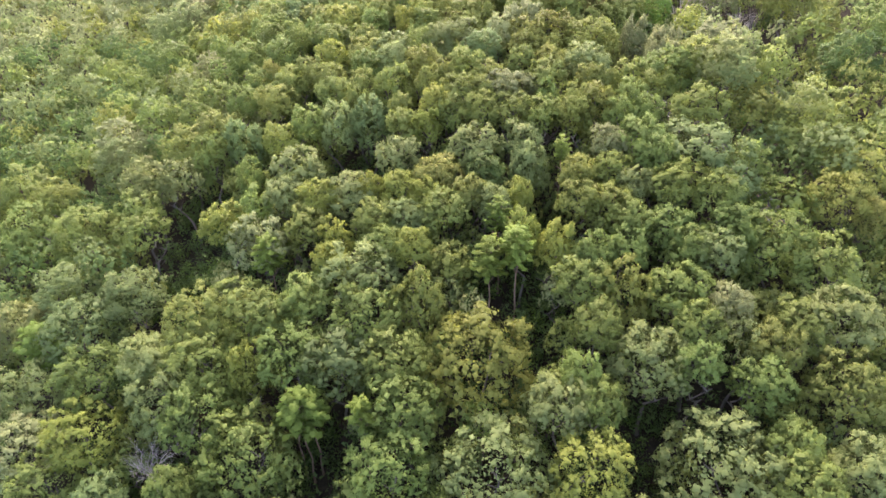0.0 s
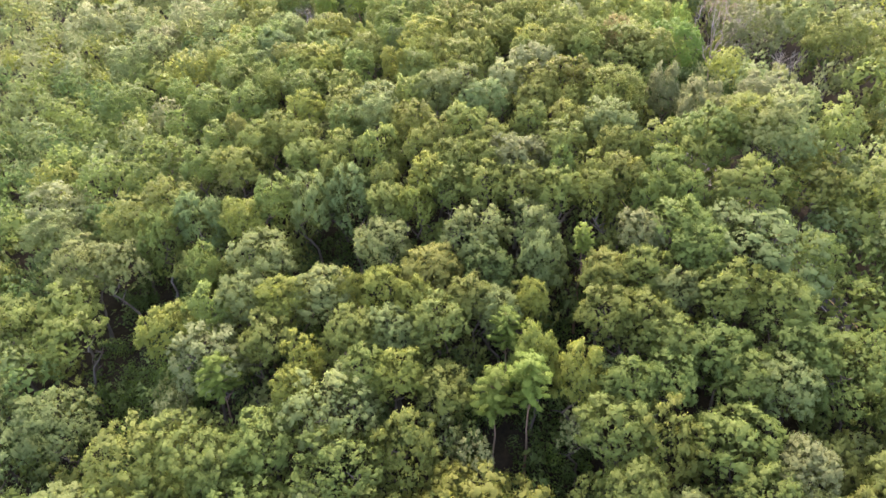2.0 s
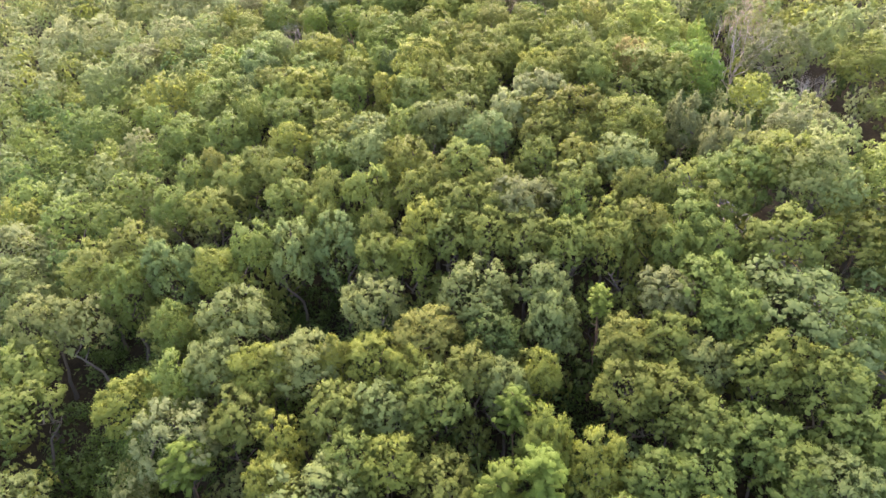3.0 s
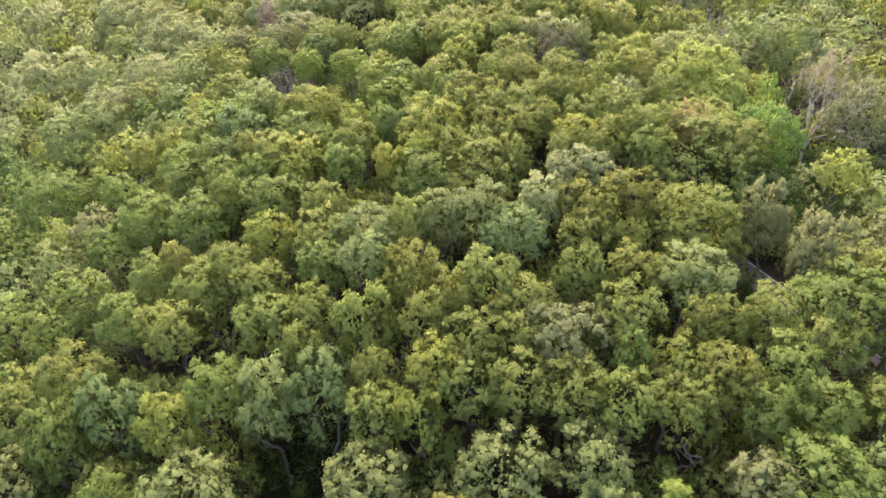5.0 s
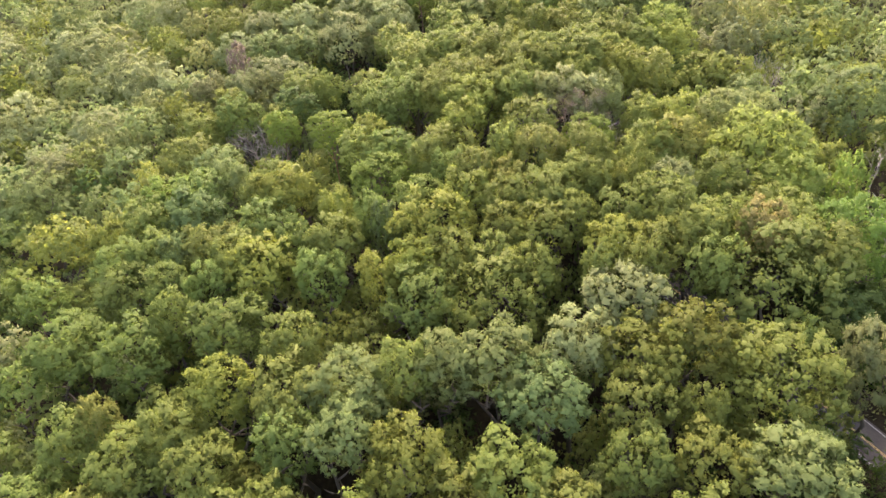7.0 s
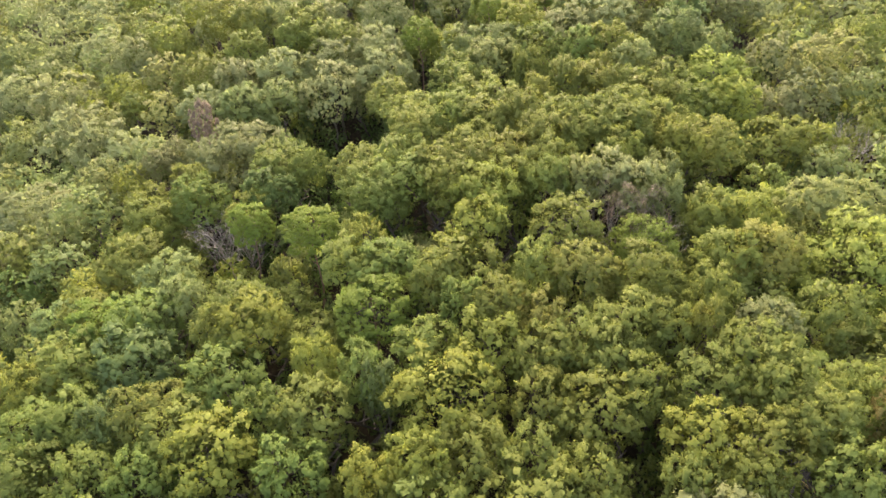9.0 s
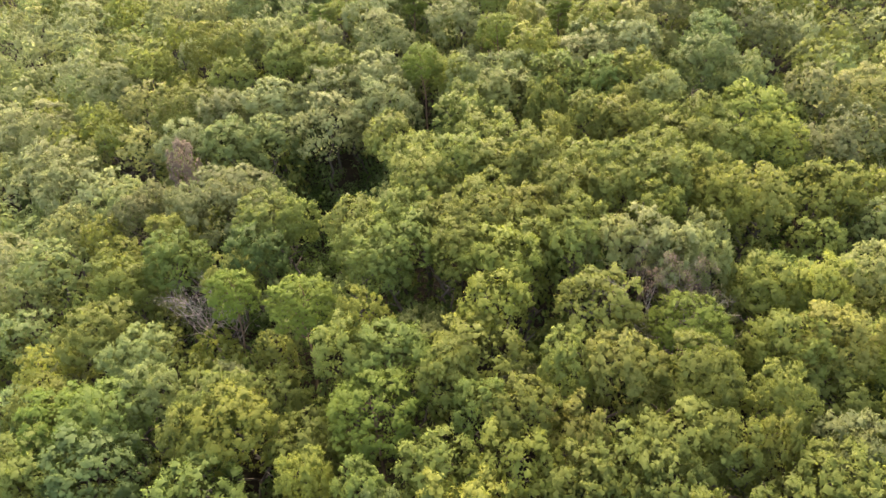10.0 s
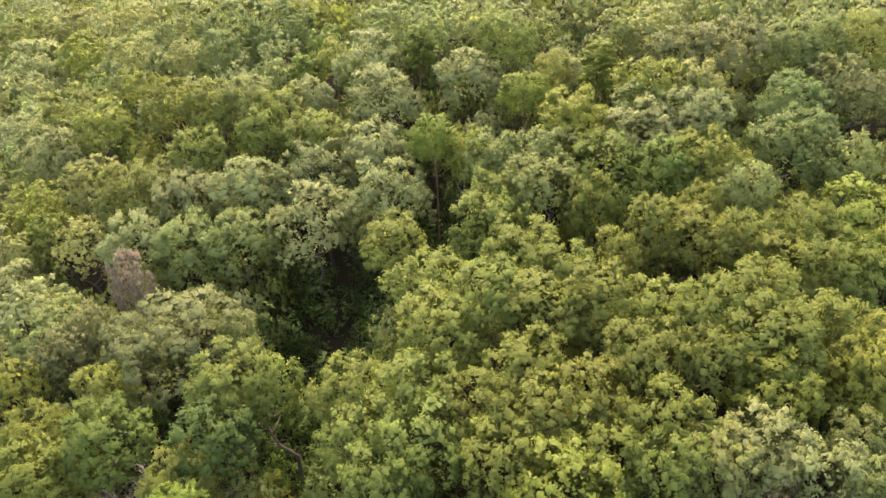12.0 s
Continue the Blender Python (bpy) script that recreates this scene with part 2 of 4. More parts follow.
def lobes(middle, radius, way, outward, rng, level, squash=0.85):
    """Uneven leafy tufts at the given middles, each swelling its own way."""
    tv, tf = LOBES[level]
    w = unit(way)
    u = unit(np.cross(w, unit(rng.normal(size=w.shape))))
    q = np.cross(w, u)
    n = len(middle)
    dirs = tv[None, :, 0, None] * u[:, None] + tv[None, :, 1, None] * q[:, None] + tv[None, :, 2, None] * w[:, None] * squash
    pos = middle[:, None] + dirs * radius[:, None, None] * rng.uniform(0.80, 1.22, (n, len(tv), 1))
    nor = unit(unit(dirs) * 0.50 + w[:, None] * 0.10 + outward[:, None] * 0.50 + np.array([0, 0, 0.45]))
    faces = (tf[None] + (np.arange(n) * len(tv))[:, None, None]).reshape(-1, 3)
    return pos.reshape(-1, 3), faces, nor.reshape(-1, 3)


def crown_mesh(name, seed, boughs, clumps, leaves, leaf, low=128, thin=0.0, core=0.56, spread=(0.60, 0.80), size=(0.25, 0.38), inner=150, level=1):
    """A broadleaf crown, radius 1 and height 2 about its middle: boughs over an uneven dome, leafy tufts over the boughs, leaf sprays over the tufts.
    Deeper inside hang larger sprays, so that little light falls straight through."""
    rng = np.random.default_rng(seed)
    i = np.arange(boughs) + 0.5
    ct = 1 - i / boughs * (1 - math.cos(radians(low)))
    ph = i * 2.39996 + rng.uniform(0, 6.3)
    st = np.sqrt(1 - ct * ct)
    out = unit(np.stack([st * np.cos(ph), st * np.sin(ph), ct], 1) + rng.normal(size=(boughs, 3)) * 0.16)
    uneven = np.array([1 + 0.20 * noise.noise(Vector(o) * 1.3 + Vector((seed, 0, 0))) for o in out])
    uneven /= (np.hypot(out[:, 0], out[:, 1]) ** 2.5 + np.abs(out[:, 2]) ** 2.5) ** 0.4
    bc = out * rng.uniform(*spread, (boughs, 1)) * uneven[:, None]
    br = rng.uniform(*size, boughs)
    bo = np.repeat(out, clumps, 0)
    co = unit(bo * 0.80 + rng.normal(size=bo.shape) * 0.62 + np.array([0, 0, 0.45]))
    rb = np.repeat(br, clumps)
    cc = np.repeat(bc, clumps, 0) + co * rb[:, None] * rng.uniform(0.55, 1.05, (len(rb), 1))
    cr = rb * rng.uniform(0.26, 0.44, len(rb))
    keep = rng.uniform(size=len(cr)) >= thin
    cc, cr, co, bo = cc[keep], cr[keep], co[keep], bo[keep]
    blocks = []
    if not thin:
        blocks.append(lobes(cc, cr * 0.66, unit(co + np.array([0, 0, 0.25])), bo, rng, level))
    lo = unit(np.repeat(co, leaves, 0) * 0.45 + rng.normal(size=(len(cr) * leaves, 3)) * 0.80 + np.array([0, 0, 0.25]))
    rr = np.repeat(cr, leaves)
    pos = np.repeat(cc, leaves, 0) + lo * rr[:, None] * rng.uniform(0.66, 1.12, (len(rr), 1))
    nor = unit(lo + rng.normal(size=lo.shape) * 0.60)
    v, f = leaf_sprays(pos, nor, leaf * rng.uniform(0.6, 1.35, len(pos)), rng, 0.55)
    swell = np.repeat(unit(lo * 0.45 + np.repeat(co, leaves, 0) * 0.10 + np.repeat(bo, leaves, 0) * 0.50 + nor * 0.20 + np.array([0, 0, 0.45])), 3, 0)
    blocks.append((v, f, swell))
    if core:
        d = unit(rng.normal(size=(inner, 3)) + np.array([0, 0, 0.35]))
        v, f = leaf_sprays(d * rng.uniform(core - 0.14, core + 0.10, (inner, 1)), unit(d + rng.normal(size=d.shape) * 0.4), rng.uniform(0.7, 1.2, inner) * 1.15 / math.sqrt(inner), rng, 0.7)
        blocks.append((v, f, np.repeat(d, 3, 0)))
    return foliage(name, blocks)


def pine_mesh(name, seed, tiers, tufts, needles, leaf, cone):
    """A pine crown: flat layered branches that carry bristling tufts."""
    rng = np.random.default_rng(seed)
    cs, cr, co = [], [], []
    for k in range(tiers):
        u = (k + rng.uniform(0.2, 0.8)) / tiers
        wide = (1 - u) ** cone * (0.6 + 0.4 * min(1, u * 2.5))
        arms = max(3, int(round(3 + 4 * wide)))
        a0 = rng.uniform(0, 6.3)
        for a in range(arms):
            ang = a0 + a * 6.283 / arms + rng.normal() * 0.25
            length = wide * rng.uniform(0.50, 1.12) + 0.05
            for q in np.linspace(0.3, 1.0, max(2, int(tufts * length) + 1)):
                cs.append((length * q * math.cos(ang), length * q * math.sin(ang), -1 + 2 * u + 0.20 * q * length + rng.normal() * 0.03))
                cr.append(rng.uniform(0.11, 0.20))
                co.append((math.cos(ang) * 0.4, math.sin(ang) * 0.4, 0.8))
    cs, cr, co = np.array(cs), np.array(cr), unit(np.array(co))
    base = lobes(cs, cr * 0.75, co, unit(cs + np.array([0, 0, 1.0])), rng, 0, 0.5)
    lo = unit(np.repeat(co, needles, 0) * 0.6 + rng.normal(size=(len(cr) * needles, 3)) * 0.8)
    rr = np.repeat(cr, needles)
    pos = np.repeat(cs, needles, 0) + lo * rr[:, None] * rng.uniform(0.5, 1.10, (len(rr), 1)) * np.array([1, 1, 0.55])
    nor = unit(lo + rng.normal(size=lo.shape) * 0.6 + np.array([0, 0, 0.4]))
    v, f = leaf_sprays(pos, nor, leaf * rng.uniform(0.65, 1.35, len(pos)), rng, 0.34)
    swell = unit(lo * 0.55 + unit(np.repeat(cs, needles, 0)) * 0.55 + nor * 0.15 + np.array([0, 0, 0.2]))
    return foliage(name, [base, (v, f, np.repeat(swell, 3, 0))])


def tube(vs, fs, points, radii, sides=6):
    """A tapered limb through the points, added to the lists."""
    base = len(vs)
    for k, p in enumerate(points):
        q = points[min(k + 1, len(points) - 1)] - points[max(k - 1, 0)]
        u = q.normalized().orthogonal().normalized() if q.length > 1e-6 else Vector((1, 0, 0))
        w = q.normalized().cross(u)
        for s in range(sides):
            a = 6.28319 * s / sides
            vs.append(tuple(p + (u * math.cos(a) + w * math.sin(a)) * radii[k]))
    for k in range(len(points) - 1):
        for s in range(sides):
            fs.append((base + k * sides + s, base + k * sides + (s + 1) % sides, base + (k + 1) * sides + (s + 1) % sides, base + (k + 1) * sides + s))
    fs.append(tuple(base + (len(points) - 1) * sides + s for s in range(sides)))


def trunk_mesh(name, seed, limbs, bark, top=0.66, r0=0.017, limb_from=0.40, limb_len=0.10, wobble=0.012):
    """A trunk one unit high with rising limbs."""
    rng = random.Random(seed)
    vs, fs = [], []
    spine = [Vector((rng.gauss(0, wobble) * k, rng.gauss(0, wobble) * k, -0.03 + (top + 0.03) * k / 6)) for k in range(7)]
    tube(vs, fs, spine, [r0 * (1.45 if k == 0 else 1) * (1 - 0.125 * k) for k in range(7)], 7)
    for i in range(limbs):
        u = limb_from + (top - limb_from) * (i + rng.random() * 0.6) / limbs
        k = min(5, int(u / top * 6))
        p = spine[k].lerp(spine[k + 1], u / top * 6 - k)
        a = i * 2.4 + rng.random()
        ln = limb_len * rng.uniform(0.7, 1.15) * (1.1 - 0.55 * u)
        d = Vector((math.cos(a), math.sin(a), rng.uniform(0.35, 0.9)))
        pts = [p, p + d * ln * 0.5 + Vector((0, 0, 0.01)), p + d * ln + Vector((rng.gauss(0, 0.012), rng.gauss(0, 0.012), 0.02))]
        tube(vs, fs, pts, [r0 * 0.42, r0 * 0.27, r0 * 0.08], 5)
    me = bpy.data.meshes.new(name)
    me.from_pydata(vs, [], fs)
    me.materials.append(bark)
    for p in me.polygons:
        p.use_smooth = True
    return me


FINE = [crown_mesh("broad_crown", 10 + k, 32, 11, 17, 0.033, core=0.68, inner=520, level=0) for k in range(6)]
MID = [crown_mesh("full_crown", 16 + k, 30, 10, 13, 0.037, core=0.68, inner=380, level=0) for k in range(6)]
BIG = [crown_mesh("wide_crown", 22 + k, 54, 9, 12, 0.026, 124, 0.0, 0.72, (0.70, 0.88), (0.18, 0.28), 1000, level=0) for k in range(4)]
TALL = [crown_mesh("tall_crown", 30 + k, 28, 8, 14, 0.040, 140, core=0.66, inner=420, level=0) for k in range(3)]
COARSE = [crown_mesh("far_crown", 50 + k, 24, 6, 7, 0.052, core=0.66, inner=160, level=0) for k in range(5)]
FAR = [crown_mesh("distant_crown", 60 + k, 14, 4, 4, 0.100, inner=20, level=0) for k in range(3)]
SIDE = [crown_mesh("side_crown", 55 + k, 18, 4, 6, 0.058, core=0.64, inner=60, level=0) for k in range(4)]
LOW = [crown_mesh("low_crown", 65 + k, 14, 4, 4, 0.080, inner=24, level=0) for k in range(3)]
RING = [crown_mesh("outer_crown", 90 + k, 10, 3, 2, 0.22, inner=16, level=0) for k in range(3)]
SPARSE = [crown_mesh("thin_crown", 70 + k, 28, 8, 14, 0.038, 130, 0.35, 0.0) for k in range(2)]
TWIGS = crown_mesh("dead_foliage", 77, 34, 8, 20, 0.017, 100, 0.30, 0.0, (0.45, 0.9), (0.2, 0.32))
PINES = [pine_mesh("pine_crown", 80 + k, 9, 8, 46, 0.030, c) for k, c in enumerate((0.32, 0.38, 0.45))]
DOME_PINES = [crown_mesh("pine_crown", 84 + k, 66, 12, 12, 0.020, 120, 0.0, 0.66, (0.64, 0.84), (0.17, 0.26), 900, level=0) for k in range(2)]
TRUNKS = [trunk_mesh("trunk", 100 + k, 7, BARK) for k in range(4)]
PINE_TRUNKS = [trunk_mesh("trunk", 120 + k, 12, PINE_BARK, 0.93, 0.0095, 0.60, 0.09, 0.0025) for k in range(3)]

WORDS = {
    "green": "mid-green", "grey": "grey-green", "olive": "olive-green", "yellow": "yellow-green", "lime": "bright lime-green", "fresh": "fresh bright green", "moss": "mossy olive", "gold": "golden-yellow", "ochre": "ochre-green", "amber": "orange-tinged yellow", "straw": "pale straw-yellow",
    "tan": "fading tan-green", "pale": "pale silvery green", "rust": "rust-brown withered", "dark": "dark green", "blue": "bluish green", "pine": "yellowish green",
}
KIND = {"fresh": "tulip_tree", "moss": "hickory_tree", "olive": "hickory_tree", "yellow": "tulip_tree", "lime": "tulip_tree", "gold": "tulip_tree", "amber": "maple_tree", "ochre": "tulip_tree", "straw": "maple_tree", "tan": "maple_tree", "pale": "maple_tree", "rust": "maple_tree"}
KIND.update({k: "oak_tree" for k in ("green", "grey", "dark", "blue")})
dice = random.Random(7)
placed = []


GAPS = []


def gap(x, half, y0, y1):
    """A break in the canopy."""
    GAPS.append((x, half, y0, y1))


def by_gap(x, y):
    """Whether a tree stands at the upper edge of a break, where its leaves hang far down."""
    return any(abs(x - a) < w + 2 and y1 - 3 < y < y1 + 8 for a, w, y0, y1 in GAPS)


gap(-62, 6.6, 109, 145)
gap(-57, 4.5, 108, 121)
gap(-21, 6.6, 128, 149)
gap(12, 7.6, 89, 109)
gap(31, 4.9, 64, 79)
gap(-78, 2.8, 85, 100)
gap(88, 8.5, 160, 219)
gap(-24, 3.6, 62, 79)
gap(-57, 3.6, 66, 85)
gap(20, 1.9, 113, 123)
gap(-55, 2.3, 127, 145)
gap(60, 2.3, 180, 197)
gap(62, 2.2, 173, 187)
gap(72, 2.5, 187, 228)
gap(46, 2.0, 232, 253)
gap(-8, 3.0, 274, 297)
gap(-44, 2.1, 234, 263)
gap(-25, 1.8, 240, 258)
gap(17, 1.5, 263, 281)
gap(58, 2.3, 276, 297)
gap(51, 3.5, 157, 181)
gap(69, 5.0, 194, 212)
gap(45, 2.4, 155, 167)
gap(40, 1.8, 150, 159)
gap(-25, 9.0, 260, 284)


def tree(x, y, r, h, tint="green", shape="broad", far=None, drop=None):
    """A tree at x, y with a crown of radius r whose top is h above the ground there."""
    z = ground(x, y)
    far = (abs(x) > 62 and y > 120 or y > 325) if far is None else far
    root = new("pine_tree" if "pine" in shape else KIND[tint])
    root.matrix_world = Matrix.Translation((x, y, z)) @ Matrix.Rotation(dice.uniform(0, 6.28), 4, "Z")
    if shape == "dome_pine":
        tagged(root, "tall pine with a dense rounded crown of fine needles", "tree", "pines in the wood")
        crown_me, trunk_me, deep = dice.choice(DOME_PINES), dice.choice(PINE_TRUNKS), max(8.5, r * 1.8)
    elif shape == "pine":
        tagged(root, "tall pine with a bare straight trunk and layered needles", "tree", "pines in the wood")
        crown_me, trunk_me, deep = dice.choice(PINES), dice.choice(PINE_TRUNKS), min(0.52 * h, r * 2.1)
    else:
        kinds = {"broad": FINE, "tall": TALL, "thin": SPARSE, "deep": FINE}[shape]
        text = {"broad": "broadleaf tree with a %s domed crown", "tall": "narrow upright tree with %s leaves", "thin": "sparse tree with %s thinning leaves", "deep": "broadleaf tree with a %s crown that hangs low"}[shape]
        tagged(root, (text % WORDS[tint]).replace("a olive", "an olive").replace("a ochre", "an ochre").replace("a orange", "an orange"), "tree", WORDS[tint] + " trees in the wood")
        crown_me, trunk_me = dice.choice(BIG if r > 6.0 and shape == "broad" else COARSE if far and shape == "broad" else MID if y > 135 and shape == "broad" else kinds), dice.choice(TRUNKS)
        deep = drop or ((0.72 if shape == "deep" else 0.58) * h if shape == "deep" or by_gap(x, y) else max(9.5, r * 2.05) if shape != "tall" else min(0.75 * h, max(11, r * 3.2)))
    trunk = new("trunk", trunk_me)
    trunk.parent = root
    trunk.scale = (h, h, h * 0.98)
    crown = new("crown", crown_me)
    crown.parent = root
    crown.location = (0, 0, h - deep / 2)
    wide = 1.0 if shape in ("pine", "dome_pine", "tall", "thin") else 1.07
    crown.scale = (r * wide * dice.uniform(0.92, 1.10), r * wide * dice.uniform(0.92, 1.10), deep / 2)
    crown.rotation_euler = (dice.gauss(0, 0.05), dice.gauss(0, 0.05), 0)
    crown.material_slots[0].link = "OBJECT"
    crown.material_slots[0].material = LEAF[tint]
    placed.append((x, y, r))
    return root


def branch(vs, fs, p, d, length, radius, level, rng, fork):
    """A limb that bends and forks."""
    pts, q, e = [p], p, d
    for k in range(3):
        e = (e + Vector((rng.gauss(0, 0.16), rng.gauss(0, 0.16), rng.gauss(0.05, 0.10)))).normalized()
        q = q + e * length / 3
        pts.append(q)
    tube(vs, fs, pts, [radius, radius * 0.82, radius * 0.66, radius * 0.5], 6 if level > 1 else 4)
    if level:
        for k in range(fork):
            a = rng.uniform(0, 6.28)
            side = e.orthogonal().normalized()
            side.rotate(Matrix.Rotation(a + k * 6.28 / fork, 3, e).to_quaternion())
            start = pts[3] if k < 2 else pts[rng.choice((1, 2))]
            branch(vs, fs, start, (e + side * rng.uniform(0.45, 0.85)).normalized(), length * rng.uniform(0.58, 0.82), radius * rng.uniform(0.45, 0.6), level - 1, rng, fork)


def dead_tree(x, y, h, seed, twigs=None, r=3.5, lean=(0, 0), fork=0.5, stub=False, narrow=1.0):
    """A leafless tree; twigs: the tint of the withered twigs that still hang in it; fork: where the trunk divides; stub: with a broken second stem."""
    rng = random.Random(seed)
    root = new("dead_tree")
    root.location = (x, y, ground(x, y))
    tagged(root, "bare dead tree with pale forked limbs" + (" and withered brown twigs" if twigs else ""), "tree", "dead trees in the wood")
    vs, fs = [], []
    thick = 0.011 * h
    top = Vector((lean[0], lean[1], 1)) * h * fork
    pts = [Vector((0, 0, -0.5)), top * 0.35 + Vector((rng.gauss(0, 0.2), 0, 0)), top * 0.7, top]
    tube(vs, fs, pts, [thick * 1.25, thick, thick * 0.9, thick * 0.8], 8)
    link_mesh("trunk", vs, fs, DEAD_WOOD, root)
    reach = h * (1 - fork) / 2.5
    for k in range(8):
        vs, fs = [], []
        a = k * 2.4 + rng.uniform(-0.4, 0.4)
        start = pts[3] if k < 4 else pts[2].lerp(pts[3], 0.25 * (k - 4))
        branch(vs, fs, start, Vector((math.cos(a) * 0.5 * narrow + lean[0], math.sin(a) * 0.5 * narrow + lean[1], 0.95)).normalized(), reach * rng.uniform(0.8, 1.1), thick * 0.42, 4, rng, 3)
        link_mesh("limb", vs, fs, DEAD_WOOD, root)
    if stub:
        vs, fs = [], []
        foot = pts[2].lerp(pts[3], 0.3)
        bend = [foot, foot + Vector((-2.2, -0.4, 1.6)), foot + Vector((-3.0, -0.6, 4.6)), foot + Vector((-4.6, -0.6, 7.6))]
        tube(vs, fs, bend, [thick * 0.7, thick * 0.62, thick * 0.5, thick * 0.25], 7)
        for k, (dx, dz) in enumerate(((-2.6, 1.5), (2.2, 2.2), (-2.0, 2.6))):
            p = bend[1 + k // 2].lerp(bend[2 + k // 2], 0.4 + 0.2 * k)
            tube(vs, fs, [p, p + Vector((dx * 0.5, -0.3, dz * 0.6)), p + Vector((dx, -0.2, dz))], [thick * 0.38, thick * 0.28, thick * 0.08], 5)
        link_mesh("broken_stem", vs, fs, DEAD_WOOD, root, "pale broken second stem")
    if twigs:
        crown = new("dead_foliage", TWIGS)
        crown.parent, crown.location, crown.scale = root, (lean[0] * h * 0.8, lean[1] * h * 0.8, h * (1 + fork) / 2 + 0.8), (r, r, h * (1 - fork) * 0.5)
        crown.material_slots[0].link = "OBJECT"
        crown.material_slots[0].material = LEAF[twigs]
        crown["label"] = "fine withered brown twigs"
    placed.append((x, y, 2.4))
    return root


# ---- trees that stand out ----
tree(12.4, 104.6, 4.3, 27.2, "pine", "pine")
tree(7.2, 104.2, 4.6, 26.0, "pine", "pine")
tree(-27.4, 81.4, 5.2, 24.5, "pine", "pine")
tree(-25.9, 82.6, 3.6, 22.5, "pine", "pine")
tree(-29.0, 82.2, 3.4, 22, "pine", "pine")
tree(-8.4, 298.0, 4.7, 26.5, "pine", "dome_pine")
tree(-54.5, 278.0, 3.2, 27.5, "rust", "tall")
tree(-35.2, 239.0, 3.7, 26, "pine", "dome_pine")
tree(-24.4, 234.7, 4.7, 26, "pine", "dome_pine")
tree(-13.2, 216.8, 5.6, 25.5, "pine", "dome_pine")
tree(23.8, 224.6, 4.8, 24.5, "pine", "dome_pine")
dead_tree(-58.1, 80.7, 21, 1, fork=0.42, narrow=0.55)
dead_tree(73.4, 210.5, 30, 2, "rust", 5.0, (0.06, 0), 0.36, True)
dead_tree(-41.8, 245.6, 23, 3, lean=(-0.1, 0))
dead_tree(22.6, 229.8, 27, 4, "rust", 5.2, fork=0.42)
dead_tree(-39.4, 246.9, 19, 5, "tan", 3.0)
dead_tree(87.3, 197.7, 20, 6)
dead_tree(67.6, 253.4, 22, 7, lean=(-0.1, 0.0))
tree(54.2, 64.4, 5.1, 25.2, "olive")
tree(64.3, 66.7, 5.6, 24.8, "grey")
tree(21.9, 67.8, 6.1, 25.7, "yellow")
tree(42.6, 69.7, 8.4, 24.8, "grey")
tree(54.1, 69.9, 4.3, 24.5, "green")
tree(6.7, 70.2, 7.6, 24.9, "grey")
tree(-11.3, 71.6, 6.4, 24.6, "green")
tree(23.9, 76.5, 4.0, 25.7, "green")
tree(17.5, 77.2, 5.5, 25.8, "grey")
tree(-37.3, 77.4, 8.3, 24.3, "green")
tree(-76.6, 78.3, 6.6, 24.3, "green")
tree(-16.2, 78.3, 3.2, 24.7, "pine", "pine")
tree(51.6, 79.2, 4.5, 25.1, "green")
tree(66.4, 79.3, 6.5, 25.1, "olive")
tree(-8.5, 80.2, 5.7, 24.8, "green")
tree(21.7, 81.3, 3.6, 25.7, "green")
tree(42.1, 82.8, 4.1, 24.5, "green")
tree(-47.9, 84.4, 7.1, 24.6, "green")
tree(34.3, 84.9, 6.7, 24.9, "grey")
tree(-71.9, 85.0, 6.8, 24.8, "yellow")
tree(-83.5, 85.4, 6.7, 24.8, "pale")
tree(56.5, 85.5, 4.7, 24.5, "olive")
tree(49.8, 86.2, 4.2, 24.7, "grey", "thin")
tree(-10.7, 87.6, 5.9, 25.1, "green")
tree(-55.5, 88.8, 6.2, 24.1, "grey")
tree(43.1, 88.8, 4.0, 25.2, "olive")
tree(4.8, 89.1, 9.6, 25.0, "ochre")
tree(25.8, 89.3, 4.3, 25.7, "green")
tree(61.7, 89.4, 4.8, 24.6, "olive")
tree(-21.3, 89.6, 6.0, 25.1, "blue")
tree(-38.6, 90.7, 4.0, 24.6, "yellow", "tall")
tree(68.6, 91.1, 5.9, 25.0, "grey")
tree(-30.2, 91.8, 6.1, 25.5, "green")
tree(49.3, 92.0, 3.8, 25.1, "tan")
tree(-49.0, 94.5, 7.5, 24.7, "olive")
tree(-60.4, 95.2, 5.3, 25.1, "grey")
tree(-86.0, 95.8, 7.3, 24.9, "grey")
tree(-71.9, 95.8, 6.6, 24.9, "green")
tree(-16.4, 96.9, 6.2, 25.7, "green")
tree(41.8, 97.1, 5.5, 24.0, "green")
tree(32.5, 97.6, 5.0, 24.4, "moss", "tall")
tree(-35.4, 98.4, 4.7, 25.0, "green")
tree(24.4, 99.1, 5.1, 24.2, "green")
tree(-6.7, 99.7, 5.2, 24.9, "olive", "tall")
tree(-29.0, 101.4, 5.3, 25.1, "green")
tree(70.7, 101.6, 7.3, 24.7, "green")
tree(-42.2, 102.5, 6.6, 25.0, "olive")
tree(-51.9, 103.1, 6.6, 24.4, "olive")
tree(50.6, 103.5, 4.2, 24.7, "grey")
tree(45.3, 104.7, 4.3, 24.5, "green")
tree(-87.6, 105.0, 6.7, 25.3, "pine", "pine")
tree(27.9, 105.3, 4.0, 23.4, "green")
tree(-18.1, 105.4, 7.1, 26.3, "grey")
tree(62.6, 106.2, 7.5, 25.8, "green")
tree(34.2, 106.5, 4.4, 23.1, "green")
tree(-78.4, 106.7, 7.6, 25.4, "blue")
tree(20.9, 108.3, 3.7, 23.3, "yellow")
